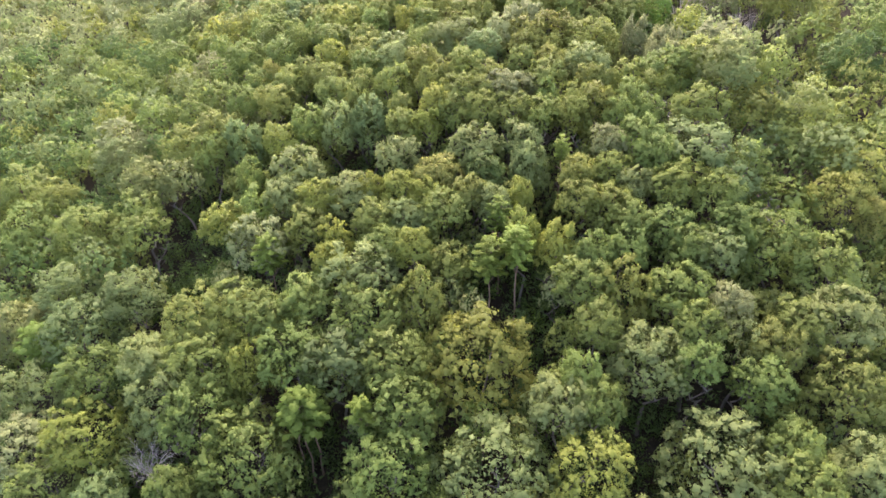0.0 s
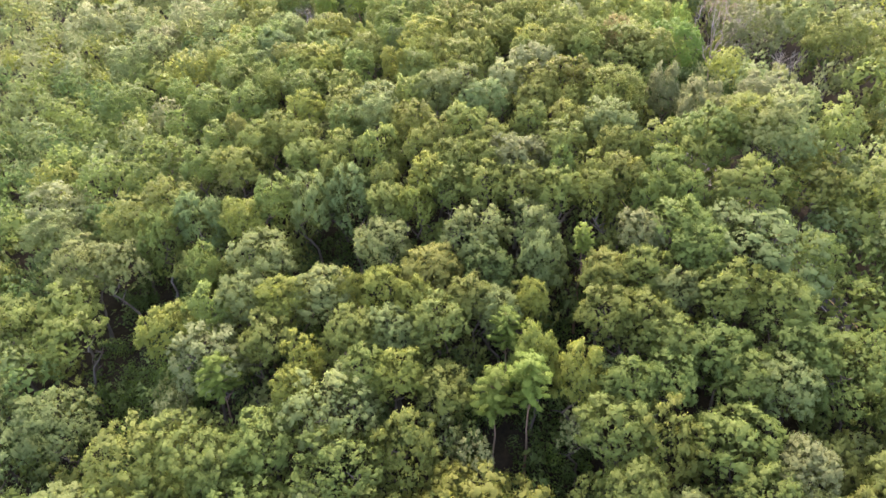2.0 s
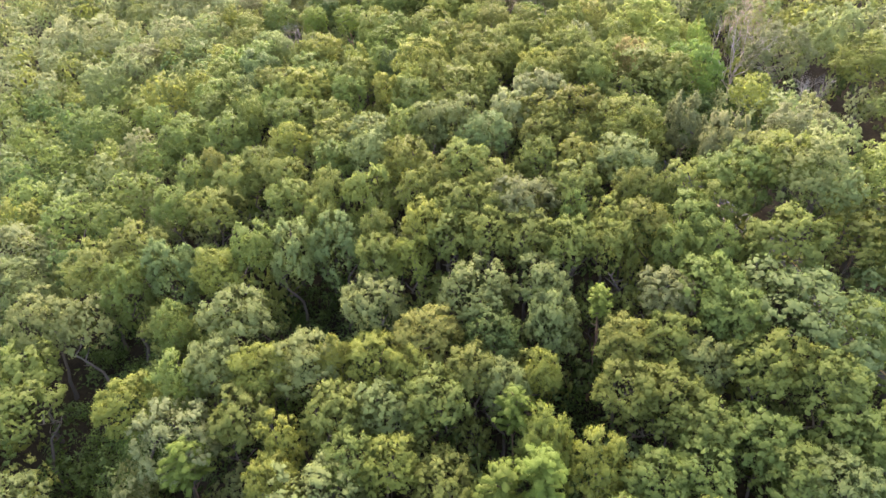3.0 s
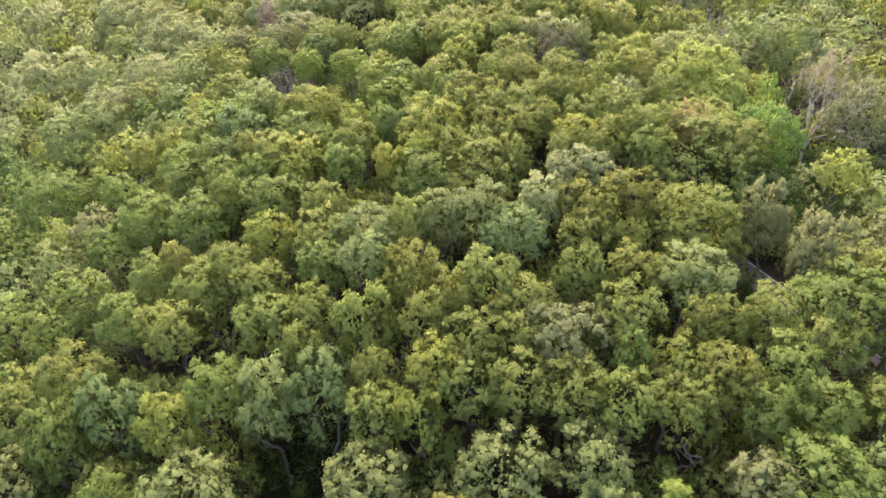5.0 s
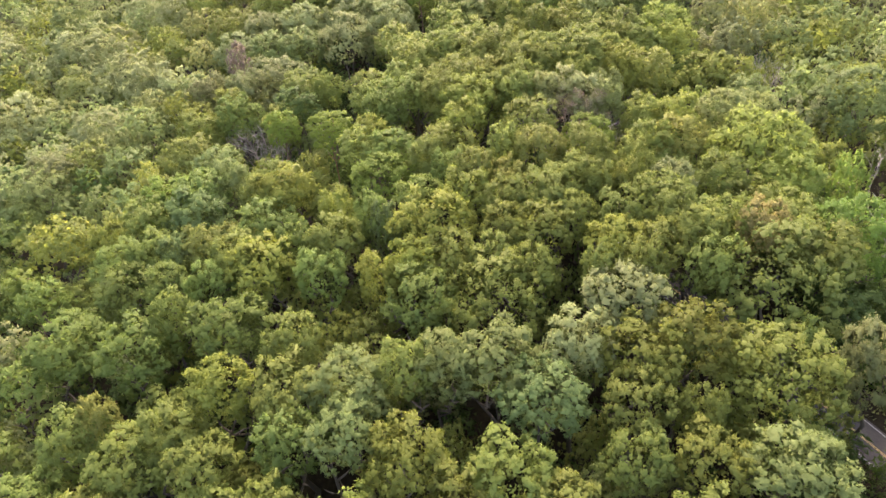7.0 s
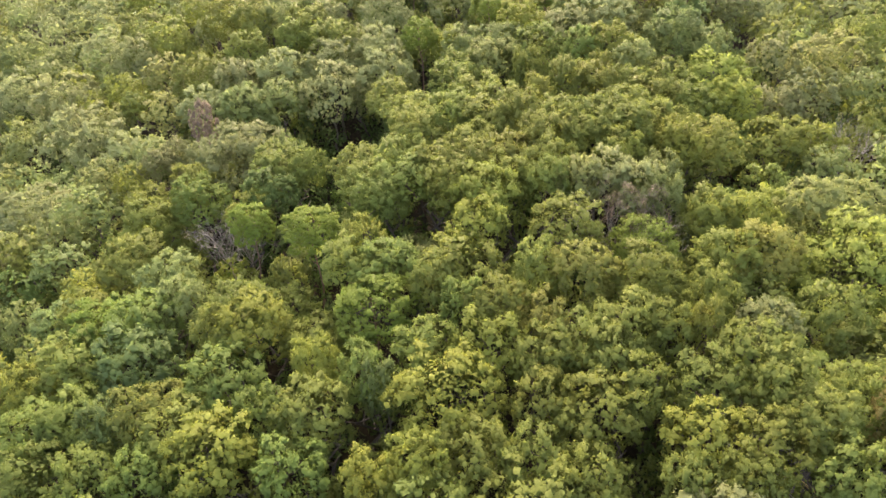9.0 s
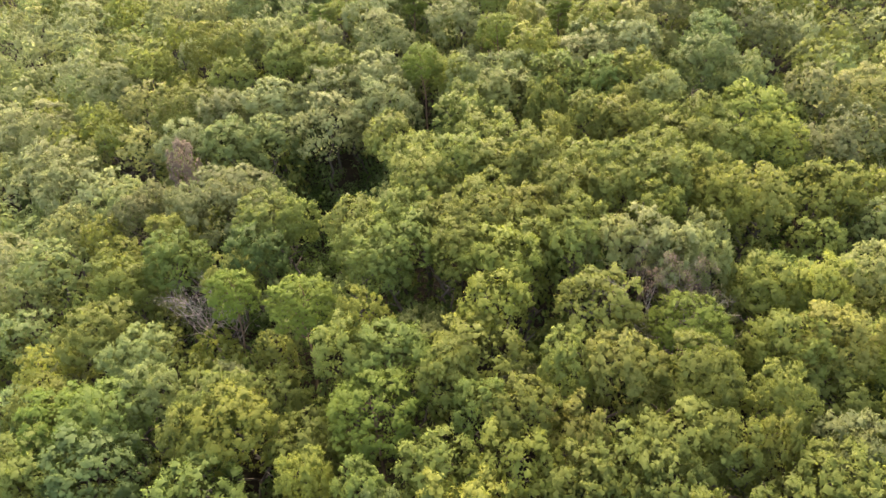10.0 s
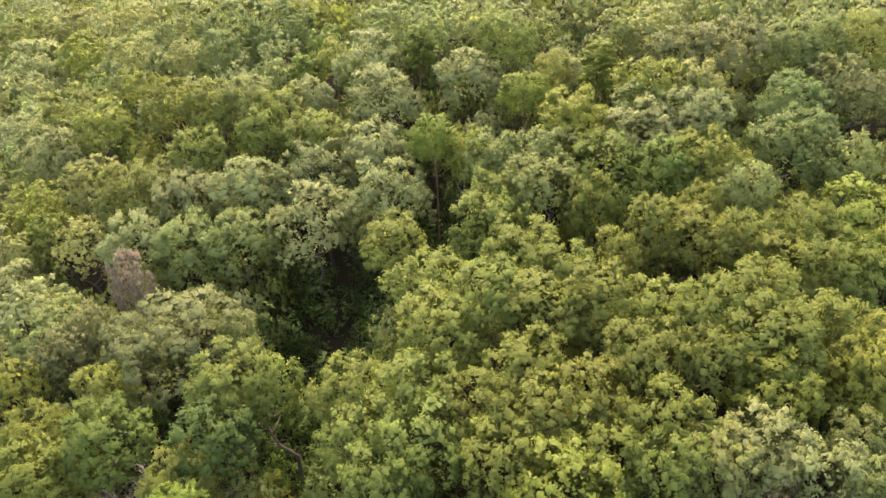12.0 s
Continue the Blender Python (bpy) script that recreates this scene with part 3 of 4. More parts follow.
tree(54.8, 108.7, 5.2, 24.9, "green")
tree(-24.6, 108.9, 3.4, 24.6, "yellow")
tree(42.7, 109.5, 5.2, 24.1, "green")
tree(-7.9, 109.7, 4.1, 23.8, "yellow")
tree(-13.6, 110.4, 3.8, 24.5, "green")
tree(-68.4, 111.2, 6.4, 25.5, "blue")
tree(83.7, 111.4, 3.0, 24.5, "gold")
tree(14.4, 111.6, 3.6, 23.5, "yellow")
tree(35.5, 111.6, 4.1, 23.9, "olive")
tree(-96.5, 111.7, 6.0, 24.5, "grey")
tree(-38.2, 112.5, 4.2, 25.6, "pine", "pine")
tree(-23.9, 114.3, 3.5, 24.4, "yellow", "tall")
tree(53.7, 114.9, 4.6, 27.0, "olive")
tree(9.9, 115.1, 3.7, 23.8, "pine", "pine")
tree(79.0, 115.3, 6.1, 25.8, "moss")
tree(32.6, 116.1, 4.9, 23.6, "moss")
tree(26.6, 117.4, 4.7, 23.8, "moss")
tree(-86.2, 117.4, 6.1, 25.5, "blue")
tree(-15.9, 117.6, 4.4, 24.2, "olive")
tree(-41.7, 117.9, 6.3, 25.0, "pale")
tree(-1.5, 118.3, 4.8, 23.6, "green")
tree(45.7, 118.4, 5.1, 26.4, "moss")
tree(-9.1, 118.4, 4.0, 22.8, "grey")
tree(-31.0, 119.1, 5.0, 24.1, "olive")
tree(38.0, 119.6, 3.5, 24.2, "grey")
tree(8.7, 119.8, 3.6, 22.5, "grey")
tree(14.7, 121.3, 2.9, 22.3, "yellow")
tree(4.6, 122.2, 4.1, 23.0, "olive")
tree(86.2, 122.5, 5.7, 26.8, "moss")
tree(-50.4, 123.4, 5.2, 25.0, "yellow")
tree(-5.8, 123.5, 3.2, 22.8, "yellow")
tree(62.5, 123.5, 3.5, 27.1, "green")
tree(34.4, 123.9, 4.0, 24.1, "moss")
tree(27.7, 124.0, 4.1, 23.6, "moss")
tree(-29.2, 125.4, 4.3, 24.6, "yellow")
tree(-11.2, 125.6, 4.2, 23.0, "yellow")
tree(43.8, 125.7, 4.9, 26.4, "green")
tree(-43.6, 126.0, 4.0, 25.2, "green", "tall")
tree(-17.4, 126.2, 2.9, 23.4, "yellow")
tree(-22.2, 126.4, 5.2, 23.7, "grey")
tree(54.0, 126.8, 9.9, 27.3, "blue")
tree(80.5, 127.0, 5.7, 28.1, "grey")
tree(-70.9, 127.1, 5.5, 25.2, "green")
tree(-37.2, 128.1, 4.4, 24.3, "grey")
tree(7.5, 128.2, 4.2, 22.4, "dark")
tree(-2.3, 129.0, 5.2, 22.9, "gold")
tree(24.4, 129.8, 2.7, 24.2, "pine", "pine")
tree(17.5, 129.9, 4.3, 22.8, "grey")
tree(35.1, 130.9, 4.2, 25.0, "tan")
tree(41.4, 131.8, 5.1, 26.3, "green")
tree(-88.8, 134.7, 8.0, 25.2, "green")
tree(-74.8, 135.8, 5.8, 24.8, "green")
tree(5.2, 135.8, 5.4, 23.5, "grey")
tree(-11.8, 135.8, 5.5, 23.3, "grey")
tree(16.4, 136.0, 4.9, 23.3, "grey")
tree(-35.2, 136.4, 5.6, 24.4, "grey")
tree(-47.0, 136.9, 3.1, 24.2, "green", "tall")
tree(81.3, 137.9, 9.9, 29.1, "olive")
tree(55.9, 138.7, 5.4, 26.9, "olive")
tree(44.6, 139.0, 3.6, 25.8, "green")
tree(38.2, 139.5, 3.0, 25.2, "green")
tree(-105.7, 140.8, 8.4, 25.4, "green")
tree(28.3, 141.0, 3.8, 24.9, "moss")
tree(-65.1, 142.0, 5.4, 24.7, "grey")
tree(21.6, 142.3, 4.2, 24.5, "olive")
tree(-5.2, 142.7, 3.6, 24.3, "yellow")
tree(-10.9, 143.9, 4.0, 24.3, "olive")
tree(34.4, 144.2, 3.9, 25.5, "moss")
tree(14.7, 144.3, 4.6, 24.5, "olive")
tree(-75.5, 144.8, 6.1, 24.9, "grey")
tree(65.6, 144.9, 4.1, 27.4, "blue")
tree(42.6, 145.3, 4.6, 25.2, "green")
tree(-40.7, 145.5, 4.2, 25.1, "yellow")
tree(7.9, 145.5, 4.0, 24.7, "olive")
tree(1.7, 146.2, 4.4, 24.7, "olive")
tree(29.1, 146.6, 3.9, 24.4, "moss")
tree(23.1, 147.4, 2.6, 24.9, "green", "tall")
tree(-59.6, 148.0, 4.5, 24.7, "green")
tree(-26.8, 148.1, 4.6, 25.7, "grey")
tree(48.9, 148.1, 4.0, 25.4, "moss")
tree(-3.2, 148.1, 4.1, 26.1, "yellow")
tree(-11.7, 148.4, 2.6, 25.2, "olive")
tree(74.9, 148.4, 3.6, 27.8, "green")
tree(-18.6, 148.8, 4.9, 25.4, "blue")
tree(64.6, 149.3, 6.4, 27.9, "grey")
tree(-34.8, 149.6, 4.3, 25.3, "green")
tree(-51.4, 150.5, 4.5, 24.8, "blue")
tree(-105.0, 150.7, 6.4, 24.9, "olive")
tree(14.9, 151.2, 5.2, 25.6, "tan")
tree(33.0, 151.4, 3.0, 25.3, "moss")
tree(1.9, 151.5, 3.8, 25.9, "olive")
tree(8.4, 151.7, 3.4, 24.7, "olive")
tree(37.0, 153.0, 3.4, 24.3, "moss")
tree(52.8, 153.0, 5.9, 24.9, "green")
tree(43.7, 153.4, 4.5, 24.7, "moss")
tree(-22.1, 153.7, 3.2, 25.0, "olive")
tree(-67.3, 153.8, 6.2, 24.9, "olive")
tree(78.1, 153.8, 4.4, 27.8, "olive")
tree(24.0, 154.1, 5.0, 25.8, "olive")
tree(61.3, 154.2, 5.4, 25.0, "moss")
tree(-4.6, 154.9, 3.1, 26.9, "olive")
tree(-85.4, 155.3, 6.6, 25.5, "grey")
tree(-59.1, 155.9, 5.1, 25.6, "olive")
tree(-13.2, 156.8, 4.4, 27.1, "olive")
tree(70.5, 157.2, 4.4, 26.4, "grey")
tree(9.7, 157.5, 4.4, 25.2, "olive")
tree(-0.8, 158.9, 3.6, 26.3, "olive")
tree(-117.9, 159.0, 7.5, 25.9, "green")
tree(34.2, 160.0, 5.3, 25.7, "grey")
tree(-29.0, 159.7, 4.6, 25.2, "green")
tree(-21.4, 159.9, 3.4, 25.8, "olive")
tree(4.6, 161.0, 4.5, 26.8, "olive")
tree(26.3, 162.1, 3.7, 24.7, "moss")
tree(-44.5, 162.1, 5.3, 25.2, "olive")
tree(18.6, 162.2, 3.3, 25.1, "green")
tree(-6.4, 163.5, 4.6, 27.3, "ochre")
tree(68.0, 164.6, 6.4, 24.7, "tan")
tree(-89.0, 165.2, 7.0, 25.4, "pale")
tree(-54.5, 165.2, 4.1, 25.4, "green")
tree(55.2, 165.3, 4.9, 22.8, "tan", "deep")
tree(103.5, 165.6, 7.0, 26.3, "dark")
tree(-31.1, 166.0, 4.0, 25.7, "olive")
tree(-14.0, 167.1, 3.9, 27.3, "grey")
tree(-20.8, 167.5, 4.0, 26.3, "green")
tree(-68.4, 167.6, 5.2, 25.3, "green")
tree(26.7, 167.8, 2.6, 24.7, "moss")
tree(-41.7, 168.6, 4.1, 25.5, "olive")
tree(19.7, 168.8, 3.5, 25.5, "olive")
tree(75.1, 168.8, 4.8, 23.4, "tan")
tree(9.3, 170.3, 4.8, 26.0, "blue")
tree(-80.7, 171.1, 5.9, 25.9, "green")
tree(-37.0, 171.6, 4.2, 25.5, "olive")
tree(37.6, 172.7, 6.1, 25.2, "moss")
tree(-14.6, 173.2, 5.0, 26.9, "grey")
tree(-66.1, 173.3, 5.4, 25.6, "green")
tree(-52.1, 174.0, 4.4, 24.8, "green")
tree(50.6, 174.7, 4.1, 22.0, "tan", "deep")
tree(-22.0, 174.8, 5.1, 26.2, "olive")
tree(21.6, 175.0, 5.0, 26.1, "ochre")
tree(3.7, 175.3, 5.0, 27.1, "grey")
tree(-48.4, 175.5, 2.5, 25.0, "gold")
tree(-7.6, 175.6, 3.5, 26.1, "olive")
tree(-2.4, 176.2, 3.7, 26.2, "grey")
tree(-31.5, 176.5, 3.8, 26.2, "yellow")
tree(28.0, 176.9, 5.0, 26.1, "ochre")
tree(-96.2, 177.1, 5.5, 26.0, "yellow")
tree(113.0, 177.2, 6.5, 26.3, "green")
tree(14.2, 177.3, 4.2, 26.0, "pale")
tree(78.1, 180.4, 4.2, 22.5, "straw")
tree(-22.9, 181.8, 3.9, 26.4, "olive")
tree(-75.2, 183.5, 5.3, 25.8, "grey")
tree(21.3, 183.6, 5.3, 26.3, "pale")
tree(-64.4, 184.1, 4.8, 25.2, "green")
tree(-97.1, 184.7, 5.0, 25.3, "green")
tree(67.9, 185.5, 4.5, 23.2, "yellow")
tree(-47.2, 186.6, 5.7, 25.6, "green")
tree(-32.8, 186.7, 5.1, 26.1, "green")
tree(4.1, 187.0, 6.4, 26.1, "moss")
tree(-5.4, 187.4, 5.0, 25.8, "green")
tree(24.9, 188.7, 3.1, 25.9, "moss")
# Added dark crown in place of the shaded lower side of the fresh tree.
tree(55.3, 188.9, 5.4, 16.4, "dark")
tree(34.1, 189.0, 3.7, 25.0, "green")
tree(19.8, 189.2, 3.1, 25.3, "olive")
tree(-58.8, 189.3, 4.9, 26.0, "green")
tree(-77.0, 189.9, 3.4, 25.6, "olive")
tree(43.5, 190.3, 9.5, 24.0, "olive")
tree(10.3, 190.5, 3.5, 25.3, "moss")
tree(-42.9, 191.0, 3.2, 26.0, "olive")
tree(-70.9, 191.3, 4.5, 25.5, "tan")
tree(28.3, 192.0, 3.5, 25.9, "moss")
tree(-12.0, 192.6, 3.1, 25.0, "yellow")
tree(5.1, 192.8, 3.6, 25.9, "olive")
tree(22.2, 193.4, 3.9, 26.0, "yellow")
tree(-7.2, 194.0, 3.4, 25.7, "yellow")
tree(33.2, 194.3, 3.9, 25.8, "olive")
tree(-1.2, 195.1, 3.4, 25.2, "olive")
tree(-21.1, 195.6, 3.9, 24.5, "green")
tree(-39.0, 197.3, 3.4, 24.8, "green")
tree(12.3, 197.4, 4.4, 26.3, "moss")
tree(58.4, 197.6, 6.6, 24.9, "fresh")
tree(39.2, 197.8, 3.5, 24.8, "moss")
tree(31.2, 198.1, 3.5, 26.3, "olive")
tree(-45.6, 198.3, 3.8, 25.2, "green")
tree(-31.1, 198.7, 5.0, 25.9, "yellow")
tree(-53.3, 199.1, 4.6, 25.3, "green")
tree(6.5, 199.4, 3.6, 25.6, "moss")
tree(24.1, 199.7, 3.8, 25.5, "olive")
tree(100.7, 199.9, 6.4, 26.2, "olive")
tree(17.5, 199.9, 3.2, 25.8, "moss")
tree(-69.5, 201.5, 3.6, 25.6, "green")
tree(-35.8, 202.0, 3.9, 25.5, "olive")
tree(-3.6, 202.3, 6.1, 26.9, "yellow")
tree(-19.5, 202.5, 4.5, 24.9, "olive")
tree(42.6, 195.0, 3.1, 26.0, "amber")
tree(30.8, 202.9, 4.3, 25.9, "moss")
tree(-26.4, 203.6, 3.5, 24.2, "green")
tree(14.8, 204.2, 3.7, 26.2, "olive")
tree(-46.5, 204.5, 3.0, 25.3, "blue")
tree(81.0, 204.5, 7.2, 26.6, "tan")
tree(-12.0, 204.9, 2.5, 24.6, "blue")
tree(-40.5, 205.1, 4.4, 25.6, "olive")
tree(7.2, 205.2, 3.8, 25.8, "moss")
tree(-56.3, 205.3, 4.1, 25.9, "green")
tree(-75.3, 205.9, 4.1, 25.5, "pine", "pine")
tree(33.4, 206.7, 3.5, 25.5, "tan")
tree(-51.6, 206.8, 4.2, 25.6, "green")
tree(11.4, 207.0, 3.8, 25.4, "olive")
tree(-14.2, 207.1, 2.9, 25.0, "green")
tree(26.3, 207.3, 2.1, 25.6, "moss")
tree(21.9, 207.6, 3.1, 25.7, "moss")
tree(1.5, 208.0, 4.6, 26.3, "yellow")
tree(17.6, 208.6, 3.9, 26.2, "olive")
tree(-6.0, 208.7, 4.0, 25.4, "olive")
tree(-32.2, 209.1, 4.9, 25.1, "green")
tree(-20.1, 209.1, 3.0, 25.3, "yellow")
tree(-89.2, 209.2, 7.0, 26.1, "green")
tree(42.1, 209.5, 3.9, 25.4, "olive")
tree(53.6, 210.0, 5.2, 24.3, "lime")
tree(63.2, 210.4, 3.5, 24.5, "fresh")
tree(7.9, 211.1, 3.3, 25.4, "gold")
tree(28.6, 212.1, 2.9, 26.1, "moss")
tree(-61.7, 212.9, 3.3, 25.4, "yellow")
tree(2.6, 213.5, 4.1, 26.4, "moss")
tree(-1.6, 214.3, 3.1, 26.2, "green")
tree(-46.4, 215.0, 5.6, 26.2, "blue")
tree(-69.1, 215.2, 4.5, 25.9, "olive")
tree(-54.8, 215.6, 4.9, 25.8, "green")
tree(21.4, 215.6, 4.5, 26.2, "moss")
tree(100.4, 215.9, 8.4, 27.3, "grey")
tree(-35.3, 217.0, 2.9, 25.5, "olive")
tree(-30.0, 217.0, 4.4, 25.9, "yellow")
tree(13.8, 217.3, 4.2, 26.4, "gold")
tree(-74.5, 218.3, 5.9, 26.2, "yellow")
tree(-62.2, 218.3, 4.3, 25.2, "olive")
tree(8.1, 218.4, 3.1, 26.6, "olive")
tree(-5.2, 219.3, 3.6, 26.2, "olive")
tree(52.4, 219.8, 8.4, 26.2, "lime")
tree(38.9, 220.6, 4.3, 26.2, "gold")
tree(33.8, 220.9, 4.0, 25.1, "moss")
tree(-33.2, 221.3, 4.2, 25.1, "green")
tree(-46.9, 221.5, 4.7, 26.1, "green")
tree(-1.4, 222.5, 4.9, 26.0, "moss")
tree(-54.4, 222.6, 4.8, 25.5, "fresh")
tree(-42.4, 224.1, 3.5, 25.5, "grey")
tree(-11.7, 224.4, 4.6, 25.5, "green")
tree(-17.4, 225.2, 4.2, 26.2, "olive")
tree(-58.8, 226.9, 4.1, 24.3, "moss")
tree(-64.1, 227.0, 4.2, 24.3, "blue")
tree(13.4, 227.1, 4.6, 26.4, "olive")
tree(1.4, 229.0, 4.3, 26.9, "yellow")
tree(40.8, 229.2, 3.9, 25.3, "yellow")
tree(-16.1, 230.3, 3.6, 25.6, "yellow")
tree(-72.6, 230.3, 3.4, 23.9, "grey")
tree(34.9, 230.8, 3.9, 24.9, "moss")
tree(50.3, 232.0, 4.8, 24.2, "straw")
tree(-46.9, 232.0, 4.2, 24.6, "grey")
tree(56.7, 233.9, 4.9, 22.6, "straw")
tree(-62.6, 234.0, 3.9, 24.3, "yellow")
tree(28.8, 234.4, 2.8, 26.0, "grey")
tree(2.6, 235.1, 4.9, 27.9, "yellow")
tree(25.0, 235.5, 3.6, 27.1, "pale")
tree(12.0, 236.7, 3.7, 27.7, "olive")
tree(16.6, 237.2, 3.7, 27.1, "straw")
tree(78.8, 238.1, 7.7, 26.2, "blue")
tree(29.6, 238.3, 3.0, 26.2, "grey")
tree(21.2, 238.4, 4.0, 27.3, "pale")
tree(-90.6, 238.4, 6.7, 27.3, "grey")
tree(-100.1, 238.6, 6.7, 27.3, "grey")
tree(-55.7, 239.0, 6.0, 24.7, "olive")
tree(-2.2, 239.0, 4.1, 27.5, "moss")
tree(6.4, 239.3, 4.1, 27.1, "moss")
tree(-14.2, 239.6, 4.3, 26.1, "green")
tree(12.8, 241.5, 3.9, 28.1, "moss")
tree(-70.5, 242.0, 4.7, 25.0, "blue")
tree(-10.4, 243.3, 4.4, 26.5, "green")
tree(24.2, 243.5, 4.0, 27.6, "yellow")
tree(1.2, 243.7, 4.4, 27.8, "moss")
tree(-36.7, 244.3, 3.5, 24.4, "moss")
tree(7.1, 245.2, 4.4, 27.2, "moss")
tree(33.9, 245.5, 3.8, 26.9, "yellow")
tree(-89.3, 245.8, 6.1, 27.0, "tan")
tree(-16.5, 245.8, 4.3, 25.6, "olive")
tree(-4.4, 245.9, 4.5, 26.8, "olive")
tree(19.7, 248.0, 3.9, 27.7, "olive")
# Whole crown tinted dark for the shade on its right flank.
tree(-34.0, 248.3, 4.3, 25.6, "dark")
tree(-56.0, 248.3, 4.4, 24.8, "moss")
tree(39.9, 248.4, 5.5, 25.3, "moss")
tree(13.7, 248.8, 4.6, 28.4, "olive")
tree(25.9, 249.0, 4.6, 28.8, "olive")
tree(-82.6, 249.1, 5.0, 25.7, "olive")
tree(-10.9, 250.0, 4.8, 26.6, "olive")
# Uphill of here some pale, straw and grey tints hold haze.
tree(0.9, 250.3, 4.4, 26.9, "olive")
tree(-74.5, 251.2, 4.5, 25.4, "grey")
tree(-48.0, 251.4, 4.8, 25.2, "green")
tree(35.4, 251.6, 3.5, 25.6, "moss")
tree(30.6, 251.7, 4.4, 27.7, "olive")
tree(-18.8, 251.8, 4.3, 25.2, "olive")
tree(-58.7, 253.8, 4.4, 24.7, "ochre")
tree(21.9, 254.3, 4.2, 27.5, "olive")
tree(-28.4, 254.7, 3.2, 25.2, "olive")
tree(54.6, 254.7, 5.8, 21.5, "moss")
tree(62.5, 255.0, 4.3, 21.2, "yellow")
tree(16.2, 255.6, 4.6, 27.2, "moss")
tree(-33.9, 256.0, 5.0, 25.4, "olive")
tree(27.9, 256.6, 4.7, 27.8, "moss")
tree(-8.2, 257.3, 5.1, 27.4, "olive")
tree(-73.0, 257.7, 5.8, 26.5, "grey")
tree(10.3, 257.7, 4.8, 27.9, "olive")
tree(3.9, 258.3, 5.1, 27.2, "olive")
tree(-51.2, 259.4, 4.2, 24.3, "moss")
tree(-2.6, 261.5, 5.0, 27.4, "olive")
tree(-84.9, 262.1, 6.6, 27.1, "pale")
tree(34.7, 263.0, 4.7, 25.9, "moss")
tree(-65.9, 263.6, 3.7, 25.1, "yellow")
tree(41.1, 264.1, 5.1, 24.7, "olive")
tree(-34.8, 264.7, 2.4, 23.7, "grey")
tree(6.9, 264.9, 4.1, 26.2, "olive")
tree(59.4, 265.0, 5.1, 22.5, "tan")
tree(51.0, 265.6, 4.5, 23.6, "lime")
tree(14.1, 266.0, 3.0, 26.6, "moss")
tree(-42.2, 266.1, 7.6, 26.2, "tan")
tree(-9.5, 267.1, 5.0, 25.5, "olive")
tree(76.9, 267.3, 4.6, 25.4, "grey")
tree(25.3, 267.7, 4.5, 27.0, "moss")
tree(65.8, 268.0, 5.2, 24.3, "tan")
tree(-51.3, 268.0, 3.7, 24.1, "tan")
tree(31.8, 268.0, 4.2, 25.9, "moss")
tree(-61.8, 268.7, 3.8, 24.2, "tan")
tree(-76.0, 270.0, 5.0, 25.1, "straw")
tree(2.6, 270.0, 5.1, 26.0, "olive")
tree(38.7, 270.4, 4.7, 25.8, "moss")
tree(20.6, 271.4, 3.9, 26.8, "olive")
tree(-65.3, 273.0, 5.1, 24.5, "grey")
tree(48.5, 273.2, 6.0, 25.3, "lime")
tree(-59.6, 273.5, 3.5, 23.4, "tan")
tree(27.5, 274.7, 3.3, 25.8, "moss")
tree(34.5, 277.0, 4.5, 26.7, "grey")
tree(-0.5, 277.5, 5.4, 25.6, "olive")
tree(-14.4, 277.6, 4.7, 24.1, "olive")
tree(-67.1, 277.9, 3.7, 23.3, "straw")
tree(14.0, 278.7, 3.8, 25.6, "moss")
tree(74.1, 279.6, 6.7, 26.1, "straw")
tree(-72.9, 280.8, 6.0, 24.6, "pale")
tree(64.2, 280.8, 5.5, 26.1, "tan")
tree(51.3, 282.9, 4.3, 26.6, "grey")
tree(7.6, 283.6, 4.8, 26.4, "grey")
tree(31.5, 284.0, 5.2, 26.9, "yellow")
tree(0.9, 284.1, 4.5, 24.6, "olive")
tree(25.9, 284.5, 4.4, 26.4, "green")
tree(17.6, 284.9, 6.9, 26.8, "green")
tree(-38.9, 285.6, 5.1, 24.2, "grey")
tree(-82.5, 287.3, 7.6, 25.5, "pale")
tree(-48.0, 287.7, 5.8, 24.2, "grey")
tree(46.1, 287.7, 5.8, 27.7, "blue")
tree(-28.6, 289.3, 6.2, 23.5, "pale")
tree(-121.7, 290.2, 9.9, 26.3, "pale")
tree(9.5, 291.2, 5.1, 26.0, "grey")
tree(-15.7, 291.4, 6.2, 24.0, "pale")
tree(-58.1, 291.7, 5.5, 24.5, "pale")
tree(0.8, 292.3, 4.3, 25.5, "grey")
tree(24.1, 293.8, 5.6, 27.1, "pale")
tree(-138.8, 294.2, 9.7, 25.6, "pale")
tree(33.2, 294.8, 5.7, 27.8, "pale")
tree(-69.4, 294.9, 5.7, 24.3, "straw")
tree(-82.3, 295.5, 4.2, 24.8, "straw")
tree(-90.4, 296.5, 6.6, 26.2, "pale")
tree(-2.5, 296.5, 3.9, 24.1, "yellow")
tree(92.4, 297.0, 6.1, 25.6, "olive")
tree(-40.1, 297.2, 5.6, 25.5, "pale")
tree(14.1, 297.3, 5.8, 27.3, "yellow")
tree(49.8, 298.6, 5.3, 27.1, "blue")
tree(-77.1, 298.8, 4.3, 24.9, "olive")
tree(-51.7, 299.2, 5.7, 24.9, "pale")
tree(-28.7, 299.5, 6.1, 24.0, "pale")
tree(25.5, 299.7, 4.4, 26.5, "grey")
tree(35.3, 302.1, 4.0, 27.8, "straw")
tree(-110.9, 302.8, 6.2, 25.1, "straw")
tree(-19.0, 302.9, 5.7, 23.7, "pale")
tree(65.5, 303.5, 4.6, 25.2, "tan")
tree(-79.9, 303.6, 4.5, 24.9, "yellow")
